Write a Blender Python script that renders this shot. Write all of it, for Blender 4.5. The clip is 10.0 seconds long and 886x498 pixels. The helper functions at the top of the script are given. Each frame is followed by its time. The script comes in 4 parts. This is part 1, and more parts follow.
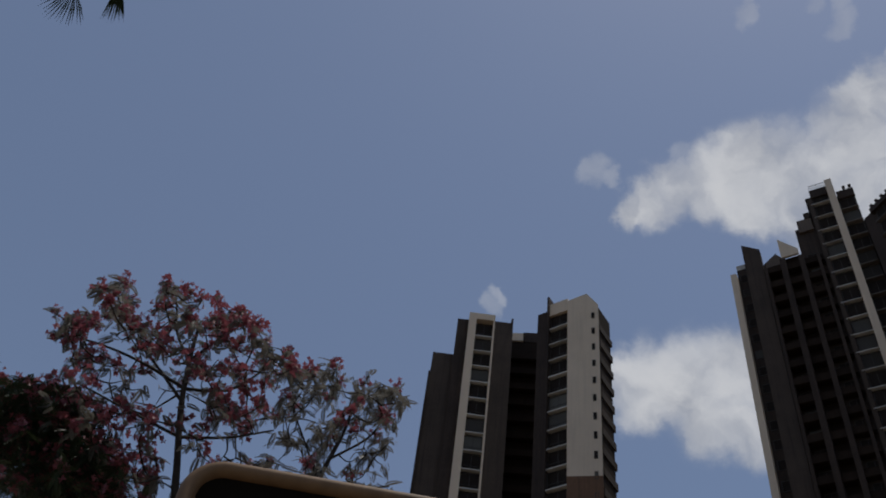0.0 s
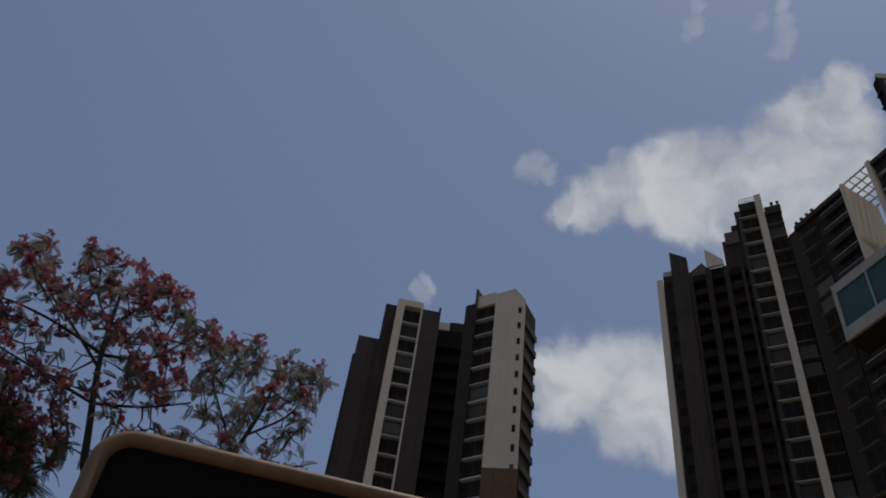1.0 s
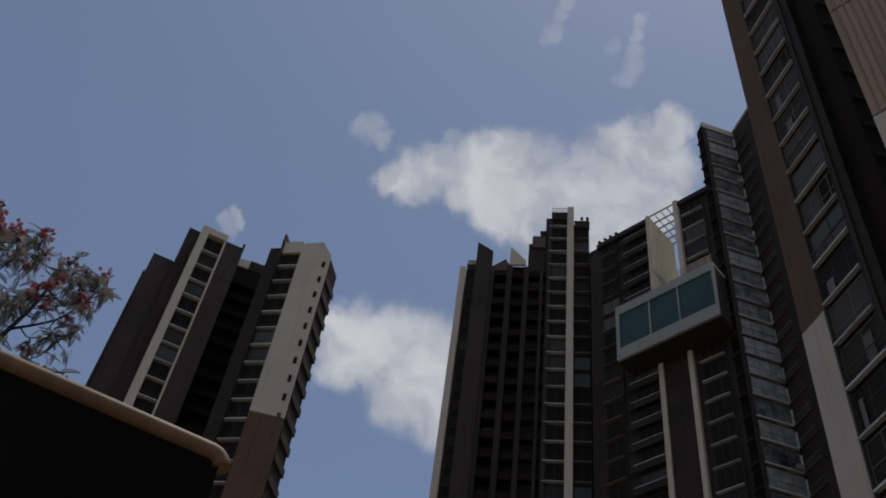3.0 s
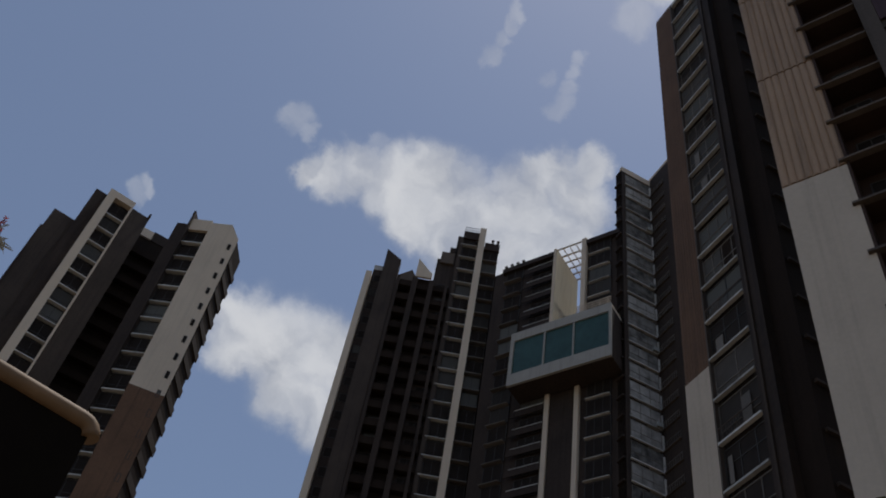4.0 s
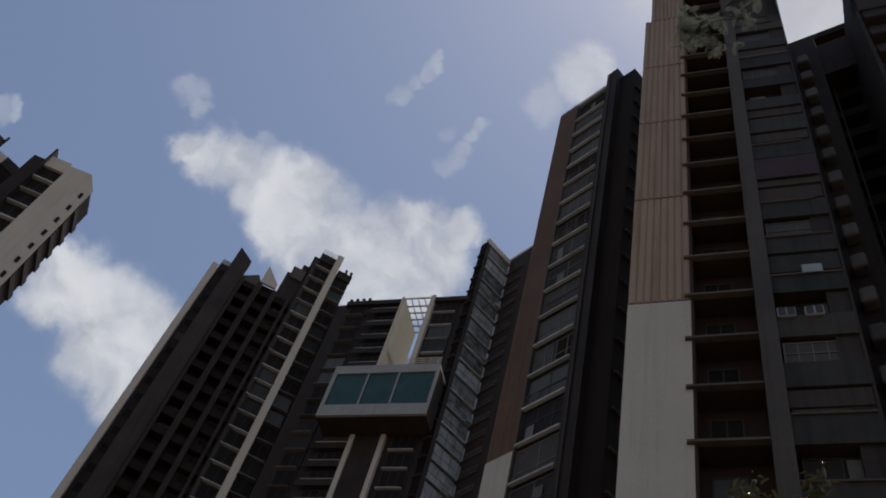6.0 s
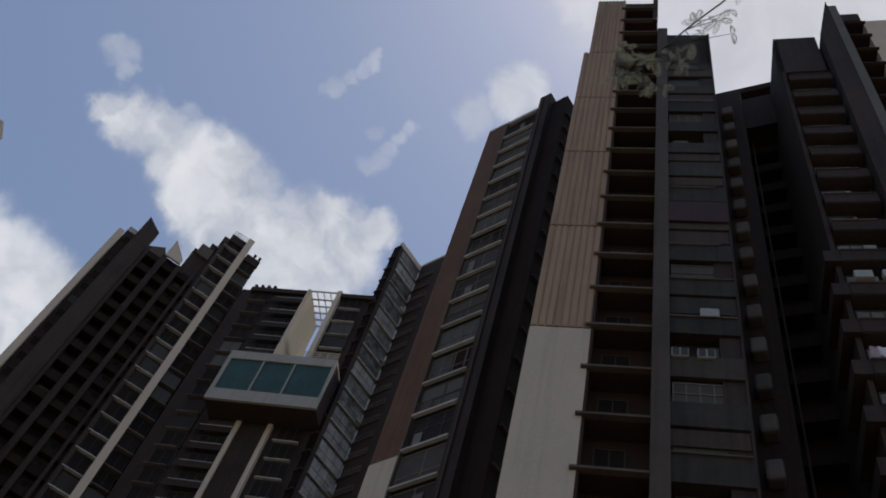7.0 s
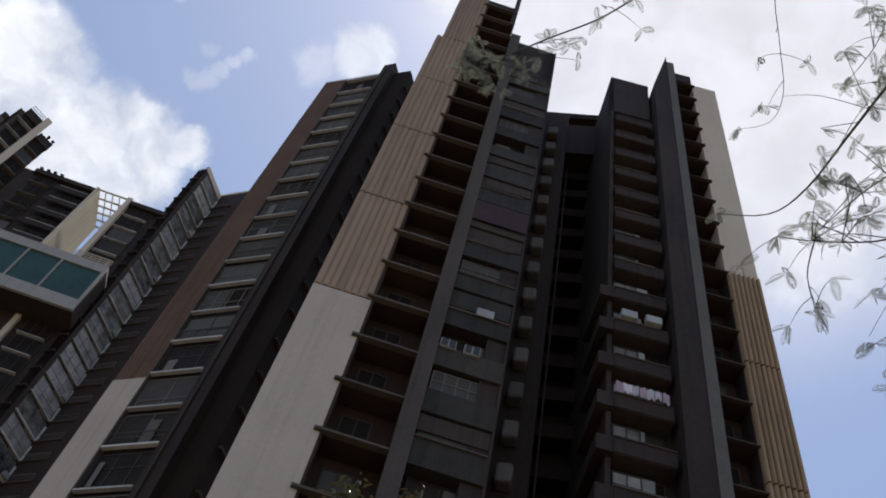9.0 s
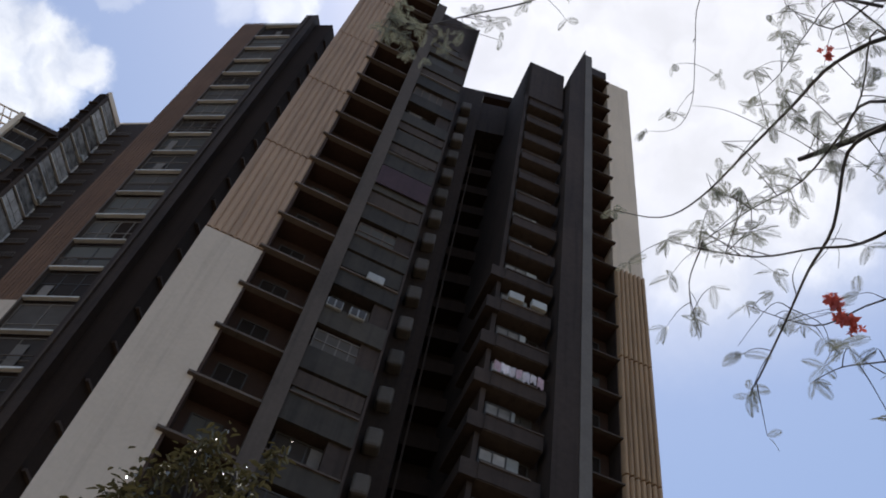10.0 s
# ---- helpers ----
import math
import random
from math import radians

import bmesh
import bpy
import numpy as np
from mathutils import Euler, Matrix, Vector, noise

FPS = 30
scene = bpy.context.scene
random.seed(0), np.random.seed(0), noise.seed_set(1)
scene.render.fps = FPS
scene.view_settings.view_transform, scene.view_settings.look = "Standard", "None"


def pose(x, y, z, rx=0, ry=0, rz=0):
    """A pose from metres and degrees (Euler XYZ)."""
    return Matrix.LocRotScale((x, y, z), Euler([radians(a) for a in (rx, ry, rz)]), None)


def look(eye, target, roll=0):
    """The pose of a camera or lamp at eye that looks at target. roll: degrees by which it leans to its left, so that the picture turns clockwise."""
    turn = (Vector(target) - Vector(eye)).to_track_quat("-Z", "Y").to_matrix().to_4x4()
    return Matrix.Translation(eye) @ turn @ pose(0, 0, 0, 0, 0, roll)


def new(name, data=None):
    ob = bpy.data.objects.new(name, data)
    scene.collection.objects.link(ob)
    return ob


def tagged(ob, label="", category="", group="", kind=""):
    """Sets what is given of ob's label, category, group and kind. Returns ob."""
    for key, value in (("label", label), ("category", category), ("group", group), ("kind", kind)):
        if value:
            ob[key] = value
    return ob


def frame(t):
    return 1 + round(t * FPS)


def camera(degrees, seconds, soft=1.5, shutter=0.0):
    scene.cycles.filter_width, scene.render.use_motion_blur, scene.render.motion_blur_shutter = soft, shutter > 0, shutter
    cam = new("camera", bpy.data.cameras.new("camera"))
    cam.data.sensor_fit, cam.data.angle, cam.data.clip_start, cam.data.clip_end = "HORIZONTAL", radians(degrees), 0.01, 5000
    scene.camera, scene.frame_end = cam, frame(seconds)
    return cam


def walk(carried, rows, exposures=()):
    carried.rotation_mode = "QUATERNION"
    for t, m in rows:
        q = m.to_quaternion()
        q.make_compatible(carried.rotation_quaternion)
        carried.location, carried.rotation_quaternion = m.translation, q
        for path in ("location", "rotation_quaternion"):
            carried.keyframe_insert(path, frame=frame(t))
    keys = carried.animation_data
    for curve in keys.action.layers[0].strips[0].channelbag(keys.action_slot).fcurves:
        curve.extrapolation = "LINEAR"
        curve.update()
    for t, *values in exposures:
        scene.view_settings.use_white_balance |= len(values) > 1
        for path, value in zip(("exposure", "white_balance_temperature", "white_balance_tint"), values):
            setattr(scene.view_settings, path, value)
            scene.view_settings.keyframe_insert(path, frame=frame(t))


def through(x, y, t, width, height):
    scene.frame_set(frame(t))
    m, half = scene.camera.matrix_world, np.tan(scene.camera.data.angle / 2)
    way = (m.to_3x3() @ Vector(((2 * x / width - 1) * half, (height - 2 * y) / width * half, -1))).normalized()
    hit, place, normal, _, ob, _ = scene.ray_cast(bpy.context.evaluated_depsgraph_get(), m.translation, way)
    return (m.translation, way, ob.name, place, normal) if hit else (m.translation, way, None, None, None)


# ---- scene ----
# ---- camera ----
cam = camera(49.41, 10.0, soft=1.9)
EYE = 1.6
ROWS = [(0.0, -8.39, 49.69, -5.84), (0.5, -10.93, 49.69, -5.71), (1.0, -14.38, 49.5, -5.69), (1.5, -17.89, 49.01, -5.37), (2.0, -22.32, 48.79, -5.42), (2.5, -26.85, 48.7, -5.59), (4.0, -42.07, 50.58, -7.61), (4.5, -46.99, 52.05, -8.73), (5.0, -52.1, 53.36, -9.96), (5.5, -56.85, 54.79, -10.85), (7.0, -70.7, 57.96, -11.03), (7.5, -76.05, 59.04, -10.81), (8.0, -80.06, 58.84, -9.89), (8.5, -84.58, 58.85, -9.08), (9.0, -90.23, 59.12, -8.87), (9.5, -94.62, 58.92, -7.83), (10.0, -99.93, 58.52, -7.5)]
walk(cam, [(t, pose(0, 0, EYE, 90 + p, r, y)) for t, y, p, r in ROWS],
     exposures=[(0.0, -0.4), (1.0, -0.46), (2.5, -0.4), (4.0, -0.25), (5.5, -0.16), (7.0, 0.04), (8.5, 0.4), (10.0, 0.7)])


# ---- world, sun ----
def way(az, el):
    """Unit vector to a compass bearing (clockwise from +y) and a height above the horizon, in degrees."""
    a, e = radians(az), radians(el)
    return Vector((math.sin(a) * math.cos(e), math.cos(a) * math.cos(e), math.sin(e)))


SUN_AZ, SUN_EL = 100.0, 79.0
SKY, CLOUD, HAZE = 0.096, 0.67, 0.61
world = bpy.data.worlds.new("sky")
scene.world = world
world.use_nodes = True
wt = world.node_tree
wt.nodes.clear()


def wn(kind, **kw):
    n = wt.nodes.new(kind)
    for k, v in kw.items():
        setattr(n, k, v)
    return n


def wmath(op, a, b=None, c=None):
    n = wn("ShaderNodeMath", operation=op)
    for i, v in enumerate((a, b, c)):
        if v is None:
            continue
        if isinstance(v, (int, float)):
            n.inputs[i].default_value = v
        else:
            wt.links.new(v, n.inputs[i])
    return n.outputs[0]


def wramp(v, a, b, lo=0.0, hi=1.0):
    n = wn("ShaderNodeMapRange", interpolation_type="SMOOTHSTEP")
    wt.links.new(v, n.inputs[0])
    for i, x in enumerate((a, b, lo, hi)):
        n.inputs[1 + i].default_value = x
    return n.outputs[0]


true_way = wn("ShaderNodeTexCoord").outputs["Generated"]
# the wind tears the clouds' edges: bearings are stirred before the puffs are laid out
stir = wn("ShaderNodeTexNoise")
wt.links.new(true_way, stir.inputs["Vector"])
stir.inputs["Scale"].default_value, stir.inputs["Detail"].default_value, stir.inputs["Roughness"].default_value = 17.0, 6.0, 0.6
shift = wn("ShaderNodeVectorMath", operation="SUBTRACT")
wt.links.new(stir.outputs["Color"], shift.inputs[0])
shift.inputs[1].default_value = (0.5, 0.5, 0.5)
torn = wn("ShaderNodeVectorMath", operation="MULTIPLY_ADD")
wt.links.new(shift.outputs[0], torn.inputs[0])
torn.inputs[1].default_value = (0.055, 0.055, 0.055)
wt.links.new(true_way, torn.inputs[2])
level = wn("ShaderNodeVectorMath", operation="NORMALIZE")
wt.links.new(torn.outputs[0], level.inputs[0])
wdir = level.outputs[0]


def near(az, el, r, inner=0.15, outer=1.3):
    """1 in the middle of a round patch of sky of radius r degrees, falling to 0 past its edge."""
    n = wn("ShaderNodeVectorMath", operation="DOT_PRODUCT")
    wt.links.new(wdir, n.inputs[0])
    n.inputs[1].default_value = way(az, el)
    return wramp(n.outputs["Value"], math.cos(radians(r * outer)), math.cos(radians(r * inner)))


def cloud_bank(puffs, inner=0.05, outer=1.5):
    m = None
    for az, el, r in puffs:
        v = near(az, el, r, inner, outer)
        m = v if m is None else wmath("MAXIMUM", m, v)
    return m


def wnoise(scale, detail=7.0, rough=0.58, distort=0.0):
    n = wn("ShaderNodeTexNoise")
    wt.links.new(wdir, n.inputs["Vector"])
    n.inputs["Scale"].default_value, n.inputs["Detail"].default_value = scale, detail
    n.inputs["Roughness"].default_value, n.inputs["Distortion"].default_value = rough, distort
    return n.outputs["Fac"]


great = cloud_bank([(18.9, 52.1, 0.9), (20.8, 52.4, 1.2), (23.4, 53.2, 1.4), (26.6, 53.0, 1.8), (29.8, 53.4, 2.0), (32.8, 52.5, 2.4), (29.8, 51.3, 1.6), (36.3, 52.2, 2.0), (39.4, 53.0, 2.2), (40.6, 54.6, 1.3), (42.9, 55.0, 1.4), (46.3, 55.7, 1.1), (34.7, 50.4, 2.2), (40.0, 51.0, 2.4), (45.1, 53.5, 1.8), (43.2, 51.4, 2.0)], 0.0, 1.85)
low = cloud_bank([(18.2, 42.0, 1.7), (20.5, 41.8, 2.2), (23.0, 41.5, 2.6), (25.5, 42.1, 2.3), (18.8, 40.6, 1.4), (23.5, 39.8, 1.9), (26.1, 39.2, 1.8), (28.5, 42.2, 2.0)], 0.0, 1.75)
wisps = cloud_bank([(15.8, 54.4, 0.55), (17.2, 54.0, 0.4), (24.0, 54.8, 0.5), (36.2, 64.0, 0.32), (35.4, 63.5, 0.28), (34.7, 62.7, 0.34), (33.6, 61.7, 0.5), (40.8, 61.0, 0.32), (44.7, 61.8, 0.32), (44.0, 61.0, 0.34), (43.2, 60.0, 0.4), (42.4, 59.2, 0.45), (51.5, 64.3, 0.75), (6.4, 46.3, 0.4), (7.2, 46.9, 0.3)], 0.0, 2.5)
veil = cloud_bank([(68, 73.5, 4), (116, 57.5, 3.4), (127, 58.5, 4), (124, 63, 6), (56, 66.5, 2)])
fine = wnoise(17.0, 6.0, 0.5, 0.3)
broad = wnoise(8.0, 4.0, 0.5, 0.2)
billow = wmath("SUBTRACT", wmath("ADD", wmath("MULTIPLY", fine, 0.7), wmath("MULTIPLY", broad, 0.5)), 0.6)


def density(mask, gain, a, b):
    return wmath("MULTIPLY", wramp(wmath("MULTIPLY_ADD", billow, gain, mask), a, b), wramp(mask, 0.0, 0.9))


cover = wmath("MAXIMUM", density(great, 2.4, -0.1, 1.5), density(low, 2.1, -0.1, 1.45))
cover = wmath("MAXIMUM", cover, wmath("MULTIPLY", density(wisps, 2.6, 0.05, 1.9), 0.55))
cover = wmath("MAXIMUM", cover, wmath("MULTIPLY", density(veil, 1.8, 0.3, 1.2), 0.7))
glare = near(117, 70, 11, 0.1, 1.9)
sky = wn("ShaderNodeTexSky", sky_type="NISHITA", sun_disc=False, sun_elevation=radians(SUN_EL), sun_rotation=radians(SUN_AZ))
sky.air_density, sky.dust_density, sky.ozone_density = 1.0, 0.6, 1.2
blue = wn("ShaderNodeVectorMath", operation="SCALE")
wt.links.new(sky.outputs[0], blue.inputs[0])
blue.inputs["Scale"].default_value = SKY
hazy = wn("ShaderNodeVectorMath", operation="ADD")
wt.links.new(blue.outputs[0], hazy.inputs[0])
hazy.inputs[1].default_value = (0.05, 0.051, 0.062)
puff = wn("ShaderNodeVectorMath", operation="SCALE")
puff.inputs[0].default_value = (0.95, 0.97, 1.02)
wt.links.new(wmath("MULTIPLY", wramp(fine, 0.25, 0.7, 0.84, 1.12), CLOUD), puff.inputs["Scale"])
sheen = wn("ShaderNodeVectorMath", operation="SCALE")
sheen.inputs[0].default_value = (0.95, 0.96, 1.04)
wt.links.new(wramp(fine, 0.25, 0.75, 0.9 * HAZE, 1.06 * HAZE), sheen.inputs["Scale"])


def wmix(f, a, b):
    n = wn("ShaderNodeMix", data_type="RGBA")
    wt.links.new(f, n.inputs[0])
    wt.links.new(a, n.inputs[6])
    wt.links.new(b, n.inputs[7])
    return n.outputs[2]


hue = wmix(glare, wmix(cover, hazy.outputs[0], puff.outputs[0]), sheen.outputs[0])
back = wn("ShaderNodeBackground")
wt.links.new(hue, back.inputs[0])
wt.links.new(back.outputs[0], wn("ShaderNodeOutputWorld").inputs[0])

sun = new("sun", bpy.data.lights.new("sun", "SUN"))
sun.data.energy, sun.data.angle, sun.data.color = 2.6, radians(0.6), (1.0, 0.95, 0.87)
sun.matrix_world = look(way(SUN_AZ, SUN_EL) * 300, (0, 0, 0))


# ---- materials ----
def material(name, rgb, rough=0.8, vary=0.25, grain=6.0, broad=0.35, bump=0.15, streak=0.0, spec=0.3, metal=0.0, each=0.0):
    """A surface with grain, broad blotches, rain streaks that run down, and bump. each: how much single pieces differ."""
    m = bpy.data.materials.new(name)
    m.use_nodes = True
    t = m.node_tree
    b = t.nodes["Principled BSDF"]
    b.inputs["Roughness"].default_value, b.inputs["Metallic"].default_value = rough, metal
    b.inputs["Specular IOR Level"].default_value = spec
    geo = t.nodes.new("ShaderNodeNewGeometry")

    def tex(scale, detail, stretch=(1, 1, 1)):
        mp = t.nodes.new("ShaderNodeMapping")
        mp.inputs["Scale"].default_value = stretch
        t.links.new(geo.outputs["Position"], mp.inputs[0])
        n = t.nodes.new("ShaderNodeTexNoise")
        n.inputs["Scale"].default_value, n.inputs["Detail"].default_value = scale, detail
        t.links.new(mp.outputs[0], n.inputs["Vector"])
        return n.outputs["Fac"]

    def op(kind, a, c):
        n = t.nodes.new("ShaderNodeMath")
        n.operation = kind
        for i, v in enumerate((a, c)):
            if isinstance(v, (int, float)):
                n.inputs[i].default_value = v
            else:
                t.links.new(v, n.inputs[i])
        return n.outputs[0]

    g, w = tex(grain, 6), tex(broad, 4)
    f = op("ADD", op("MULTIPLY", op("SUBTRACT", g, 0.5), vary), op("MULTIPLY", op("SUBTRACT", w, 0.5), vary * 1.6))
    if streak:
        s = tex(1.0, 5, (3.0, 3.0, 0.12))
        f = op("SUBTRACT", f, op("MULTIPLY", op("MAXIMUM", op("SUBTRACT", s, 0.5), 0.0), streak * 3))
    if each:
        info = t.nodes.new("ShaderNodeObjectInfo")
        f = op("ADD", f, op("MULTIPLY", op("SUBTRACT", info.outputs["Random"], 0.5), each))
    sc = t.nodes.new("ShaderNodeVectorMath")
    sc.operation = "SCALE"
    sc.inputs[0].default_value = rgb
    t.links.new(op("MAXIMUM", op("ADD", f, 1.0), 0.1), sc.inputs["Scale"])
    t.links.new(sc.outputs[0], b.inputs["Base Color"])
    if bump:
        bp = t.nodes.new("ShaderNodeBump")
        bp.inputs["Strength"].default_value, bp.inputs["Distance"].default_value = bump, 0.02
        t.links.new(g, bp.inputs["Height"])
        t.links.new(bp.outputs[0], b.inputs["Normal"])
    return m


def leafy(name, rgb, through=0.35, vary=0.5, rough=0.55):
    """Thin leaves that let some light pass."""
    m = material(name, rgb, rough, vary, 9.0, 1.2, 0.0, spec=0.5)
    t = m.node_tree
    b = t.nodes["Principled BSDF"]
    src = b.inputs["Base Color"].links[0].from_socket
    tr = t.nodes.new("ShaderNodeBsdfTranslucent")
    t.links.new(src, tr.inputs[0])
    mx = t.nodes.new("ShaderNodeMixShader")
    mx.inputs[0].default_value = through
    t.links.new(b.outputs[0], mx.inputs[1])
    t.links.new(tr.outputs[0], mx.inputs[2])
    t.links.new(mx.outputs[0], t.nodes["Material Output"].inputs[0])
    return m


def glazing(name, rgb, rough=0.12, curtains=0.0, spec=0.5):
    """Tinted window glass; behind some of the panes a pale curtain shows."""
    m = material(name, rgb, rough, 0.5, 1.5, 0.4, 0.0, spec=spec)
    if curtains:
        t = m.node_tree
        b = t.nodes["Principled BSDF"]
        info = t.nodes.new("ShaderNodeObjectInfo")
        r = t.nodes.new("ShaderNodeMapRange")
        t.links.new(info.outputs["Random"], r.inputs[0])
        r.inputs[1].default_value, r.inputs[2].default_value = 1 - curtains, 1.0
        src = b.inputs["Base Color"].links[0].from_socket
        mx = t.nodes.new("ShaderNodeMix")
        mx.data_type = "RGBA"
        t.links.new(r.outputs[0], mx.inputs[0])
        t.links.new(src, mx.inputs[6])
        mx.inputs[7].default_value = (0.12, 0.115, 0.105, 1)
        t.links.new(mx.outputs[2], b.inputs["Base Color"])
    return m


WHITE = material("white_render", (0.63, 0.51, 0.39), 0.85, 0.14, 5, 0.25, 0.12, streak=0.12)
CREAM = material("cream_render", (0.66, 0.56, 0.4), 0.85, 0.12, 5, 0.3, 0.12, streak=0.15)
TAN = material("tan_cladding", (0.34, 0.225, 0.145), 0.7, 0.2, 4, 0.4, 0.1, streak=0.4, each=0.1)
RUST = material("rust_tan_cladding", (0.36, 0.235, 0.135), 0.7, 0.25, 4, 0.4, 0.1, streak=0.4, each=0.1)
# white render of the nearer towers, dimmed in colour for the shade on them
OFFW = material("shaded_cream_render", (0.53, 0.435, 0.345), 0.85, 0.18, 5, 0.25, 0.12, streak=0.2)
BROWN = material("brown_cladding", (0.145, 0.077, 0.042), 0.75, 0.4, 4, 0.3, 0.12, streak=0.4)
CHAR = material("charcoal_render", (0.041, 0.027, 0.02), 0.85, 0.7, 3, 0.22, 0.15, streak=0.5)
# umber darkened so that the shade of recesses and receding walls is in the colour
DEEP = material("recess_shade_umber", (0.026, 0.017, 0.0125), 0.9, 0.4, 5, 0.3, 0.12, streak=0.3, spec=0.1, each=0.35)
UMBER = material("umber_render", (0.046, 0.024, 0.016), 0.85, 0.35, 5, 0.3, 0.12, streak=0.3, each=0.5)
GREY = material("grey_render", (0.082, 0.063, 0.05), 0.85, 0.45, 5, 0.3, 0.12, streak=0.4)
MID = material("slate_render", (0.058, 0.041, 0.031), 0.85, 0.5, 5, 0.3, 0.12, streak=0.4)
SLATE = material("grey_green_render", (0.042, 0.034, 0.025), 0.8, 0.5, 3, 0.8, 0.12, streak=0.5, each=0.7)
POD = material("pale_grey_render", (0.15, 0.13, 0.113), 0.8, 0.3, 6, 0.6, 0.1, each=0.5)
LEDGE = material("ledge_concrete", (0.105, 0.08, 0.064), 0.85, 0.35, 7, 0.6, 0.15, streak=0.3, each=0.4)
SILL = material("white_sill", (0.48, 0.46, 0.43), 0.8, 0.35, 5, 0.8, 0.1, each=0.5)
FRAME = material("window_frame_metal", (0.045, 0.04, 0.036), 0.6, 0.2, 8, 0.6, 0.05)
PANE = glazing("smoked_glass", (0.026, 0.02, 0.017), 0.55, 0.25, 0.03)
MILK = glazing("milky_glass", (0.085, 0.074, 0.066), 0.55, 0.6, 0.03)
DUSK = glazing("dusky_glass", (0.034, 0.027, 0.023), 0.55, 0.35, 0.03)
PALE = material("pale_curtained_glass", (0.24, 0.225, 0.21), 0.5, 0.9, 1.2, 0.6, 0.0, spec=0.03, each=1.2)
TEAL = glazing("teal_glass", (0.03, 0.07, 0.06), 0.3, 0.0, 0.25)
RAIL = material("railing_metal", (0.45, 0.45, 0.44), 0.5, 0.2, 8, 0.8, 0.05, metal=0.5)
CLOTH = material("cloth", (0.55, 0.5, 0.52), 0.9, 0.4, 6, 2.0, 0.1, each=0.5)
PINK = material("pink_cloth", (0.42, 0.3, 0.33), 0.9, 0.4, 6, 2.0, 0.1)
UNIT = material("ac_casing", (0.3, 0.3, 0.285), 0.6, 0.3, 6, 1.0, 0.05, each=0.5)
PLUM = material("faded_plum_awning", (0.05, 0.026, 0.03), 0.8, 0.4, 5, 0.8, 0.1, streak=0.4)
COPE = material("beige_frame_paint", (0.2, 0.118, 0.062), 0.6, 0.45, 9, 1.2, 0.12, streak=0.5, spec=0.3)
BOARD = material("dark_board", (0.012, 0.009, 0.007), 0.95, 0.4, 5, 0.8, 0.1, spec=0.0)
BARK = material("bark", (0.045, 0.036, 0.03), 0.9, 0.5, 25, 3, 0.5)
LEAF = leafy("feathery_leaf", (0.15, 0.14, 0.12), 0.45)
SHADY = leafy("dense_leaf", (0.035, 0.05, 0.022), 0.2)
GLOSS = leafy("glossy_leaf", (0.066, 0.058, 0.025), 0.2, 0.6, 0.25)
THIN = leafy("thin_pale_leaf", (0.16, 0.165, 0.125), 0.5)
PETAL = leafy("dull_pink_petal", (0.29, 0.085, 0.105), 0.4, 0.6)
SCARLET = leafy("scarlet_petal", (0.46, 0.085, 0.065), 0.45, 0.5)
# white render greyed: the shadow on the box frame is in the colour
BOXW = material("shadowed_white_render", (0.36, 0.33, 0.29), 0.8, 0.2, 6, 0.6, 0.1, streak=0.2)
EARTH = material("paving", (0.15, 0.12, 0.085), 0.9, 0.3, 3, 0.1, 0.2)


# ---- building helpers ----
def at(az, d):
    """The plan point d metres off in a compass bearing."""
    return Vector((d * math.sin(radians(az)), d * math.cos(radians(az))))


def high(tan, d):
    return EYE + tan * d


def part(name, bm, mat, parent, label="", m=None):
    """Links a bmesh, or a mesh that is shared, as one part under a thing or under a part."""
    if isinstance(bm, bmesh.types.BMesh):
        me = bpy.data.meshes.new(name)
        bm.to_mesh(me)
        bm.free()
        me.materials.append(mat)
    else:
        me = bm
    ob = new(name, me)
    ob.parent = parent
    if m is not None:
        ob.matrix_basis = m
    return tagged(ob, label)


def boxes(*spans, taper=None):
    """One bmesh of boxes, each x0, x1, y0, y1, z0, z1."""
    bm = bmesh.new()
    for x0, x1, y0, y1, z0, z1 in spans:
        v = [bm.verts.new(p) for p in ((x0, y0, z0), (x1, y0, z0), (x1, y1, z0), (x0, y1, z0), (x0, y0, z1), (x1, y0, z1), (x1, y1, z1), (x0, y1, z1))]
        for q in ((3, 2, 1, 0), (4, 5, 6, 7), (0, 1, 5, 4), (1, 2, 6, 5), (2, 3, 7, 6), (3, 0, 4, 7)):
            bm.faces.new([v[i] for i in q])
    return bm


def lattice(xs, zs, deep):
    """A window frame in one piece: bars and gaps take turns along x and z."""
    bm = bmesh.new()
    grid = {(i, j, k): bm.verts.new((x, k * deep, z)) for i, x in enumerate(xs) for j, z in enumerate(zs) for k in (0, 1)}
    solid = {(i, j) for i in range(len(xs) - 1) for j in range(len(zs) - 1) if i % 2 == 0 or j % 2 == 0}
    for i, j in solid:
        c = ((i, j), (i + 1, j), (i + 1, j + 1), (i, j + 1))
        bm.faces.new([grid[a, b, 0] for a, b in c])
        bm.faces.new([grid[a, b, 1] for a, b in reversed(c)])
        for n, (di, dj) in enumerate(((0, -1), (1, 0), (0, 1), (-1, 0))):
            if (i + di, j + dj) not in solid:
                (a, b), (p, q) = c[n], c[(n + 1) % 4]
                bm.faces.new((grid[p, q, 0], grid[a, b, 0], grid[a, b, 1], grid[p, q, 1]))
    return bm


def soft_box(x0, x1, y0, y1, z0, z1, r):
    bm = boxes((x0, x1, y0, y1, z0, z1))
    bmesh.ops.bevel(bm, geom=bm.edges[:], offset=r, segments=2, affect="EDGES", profile=0.5)
    return bm


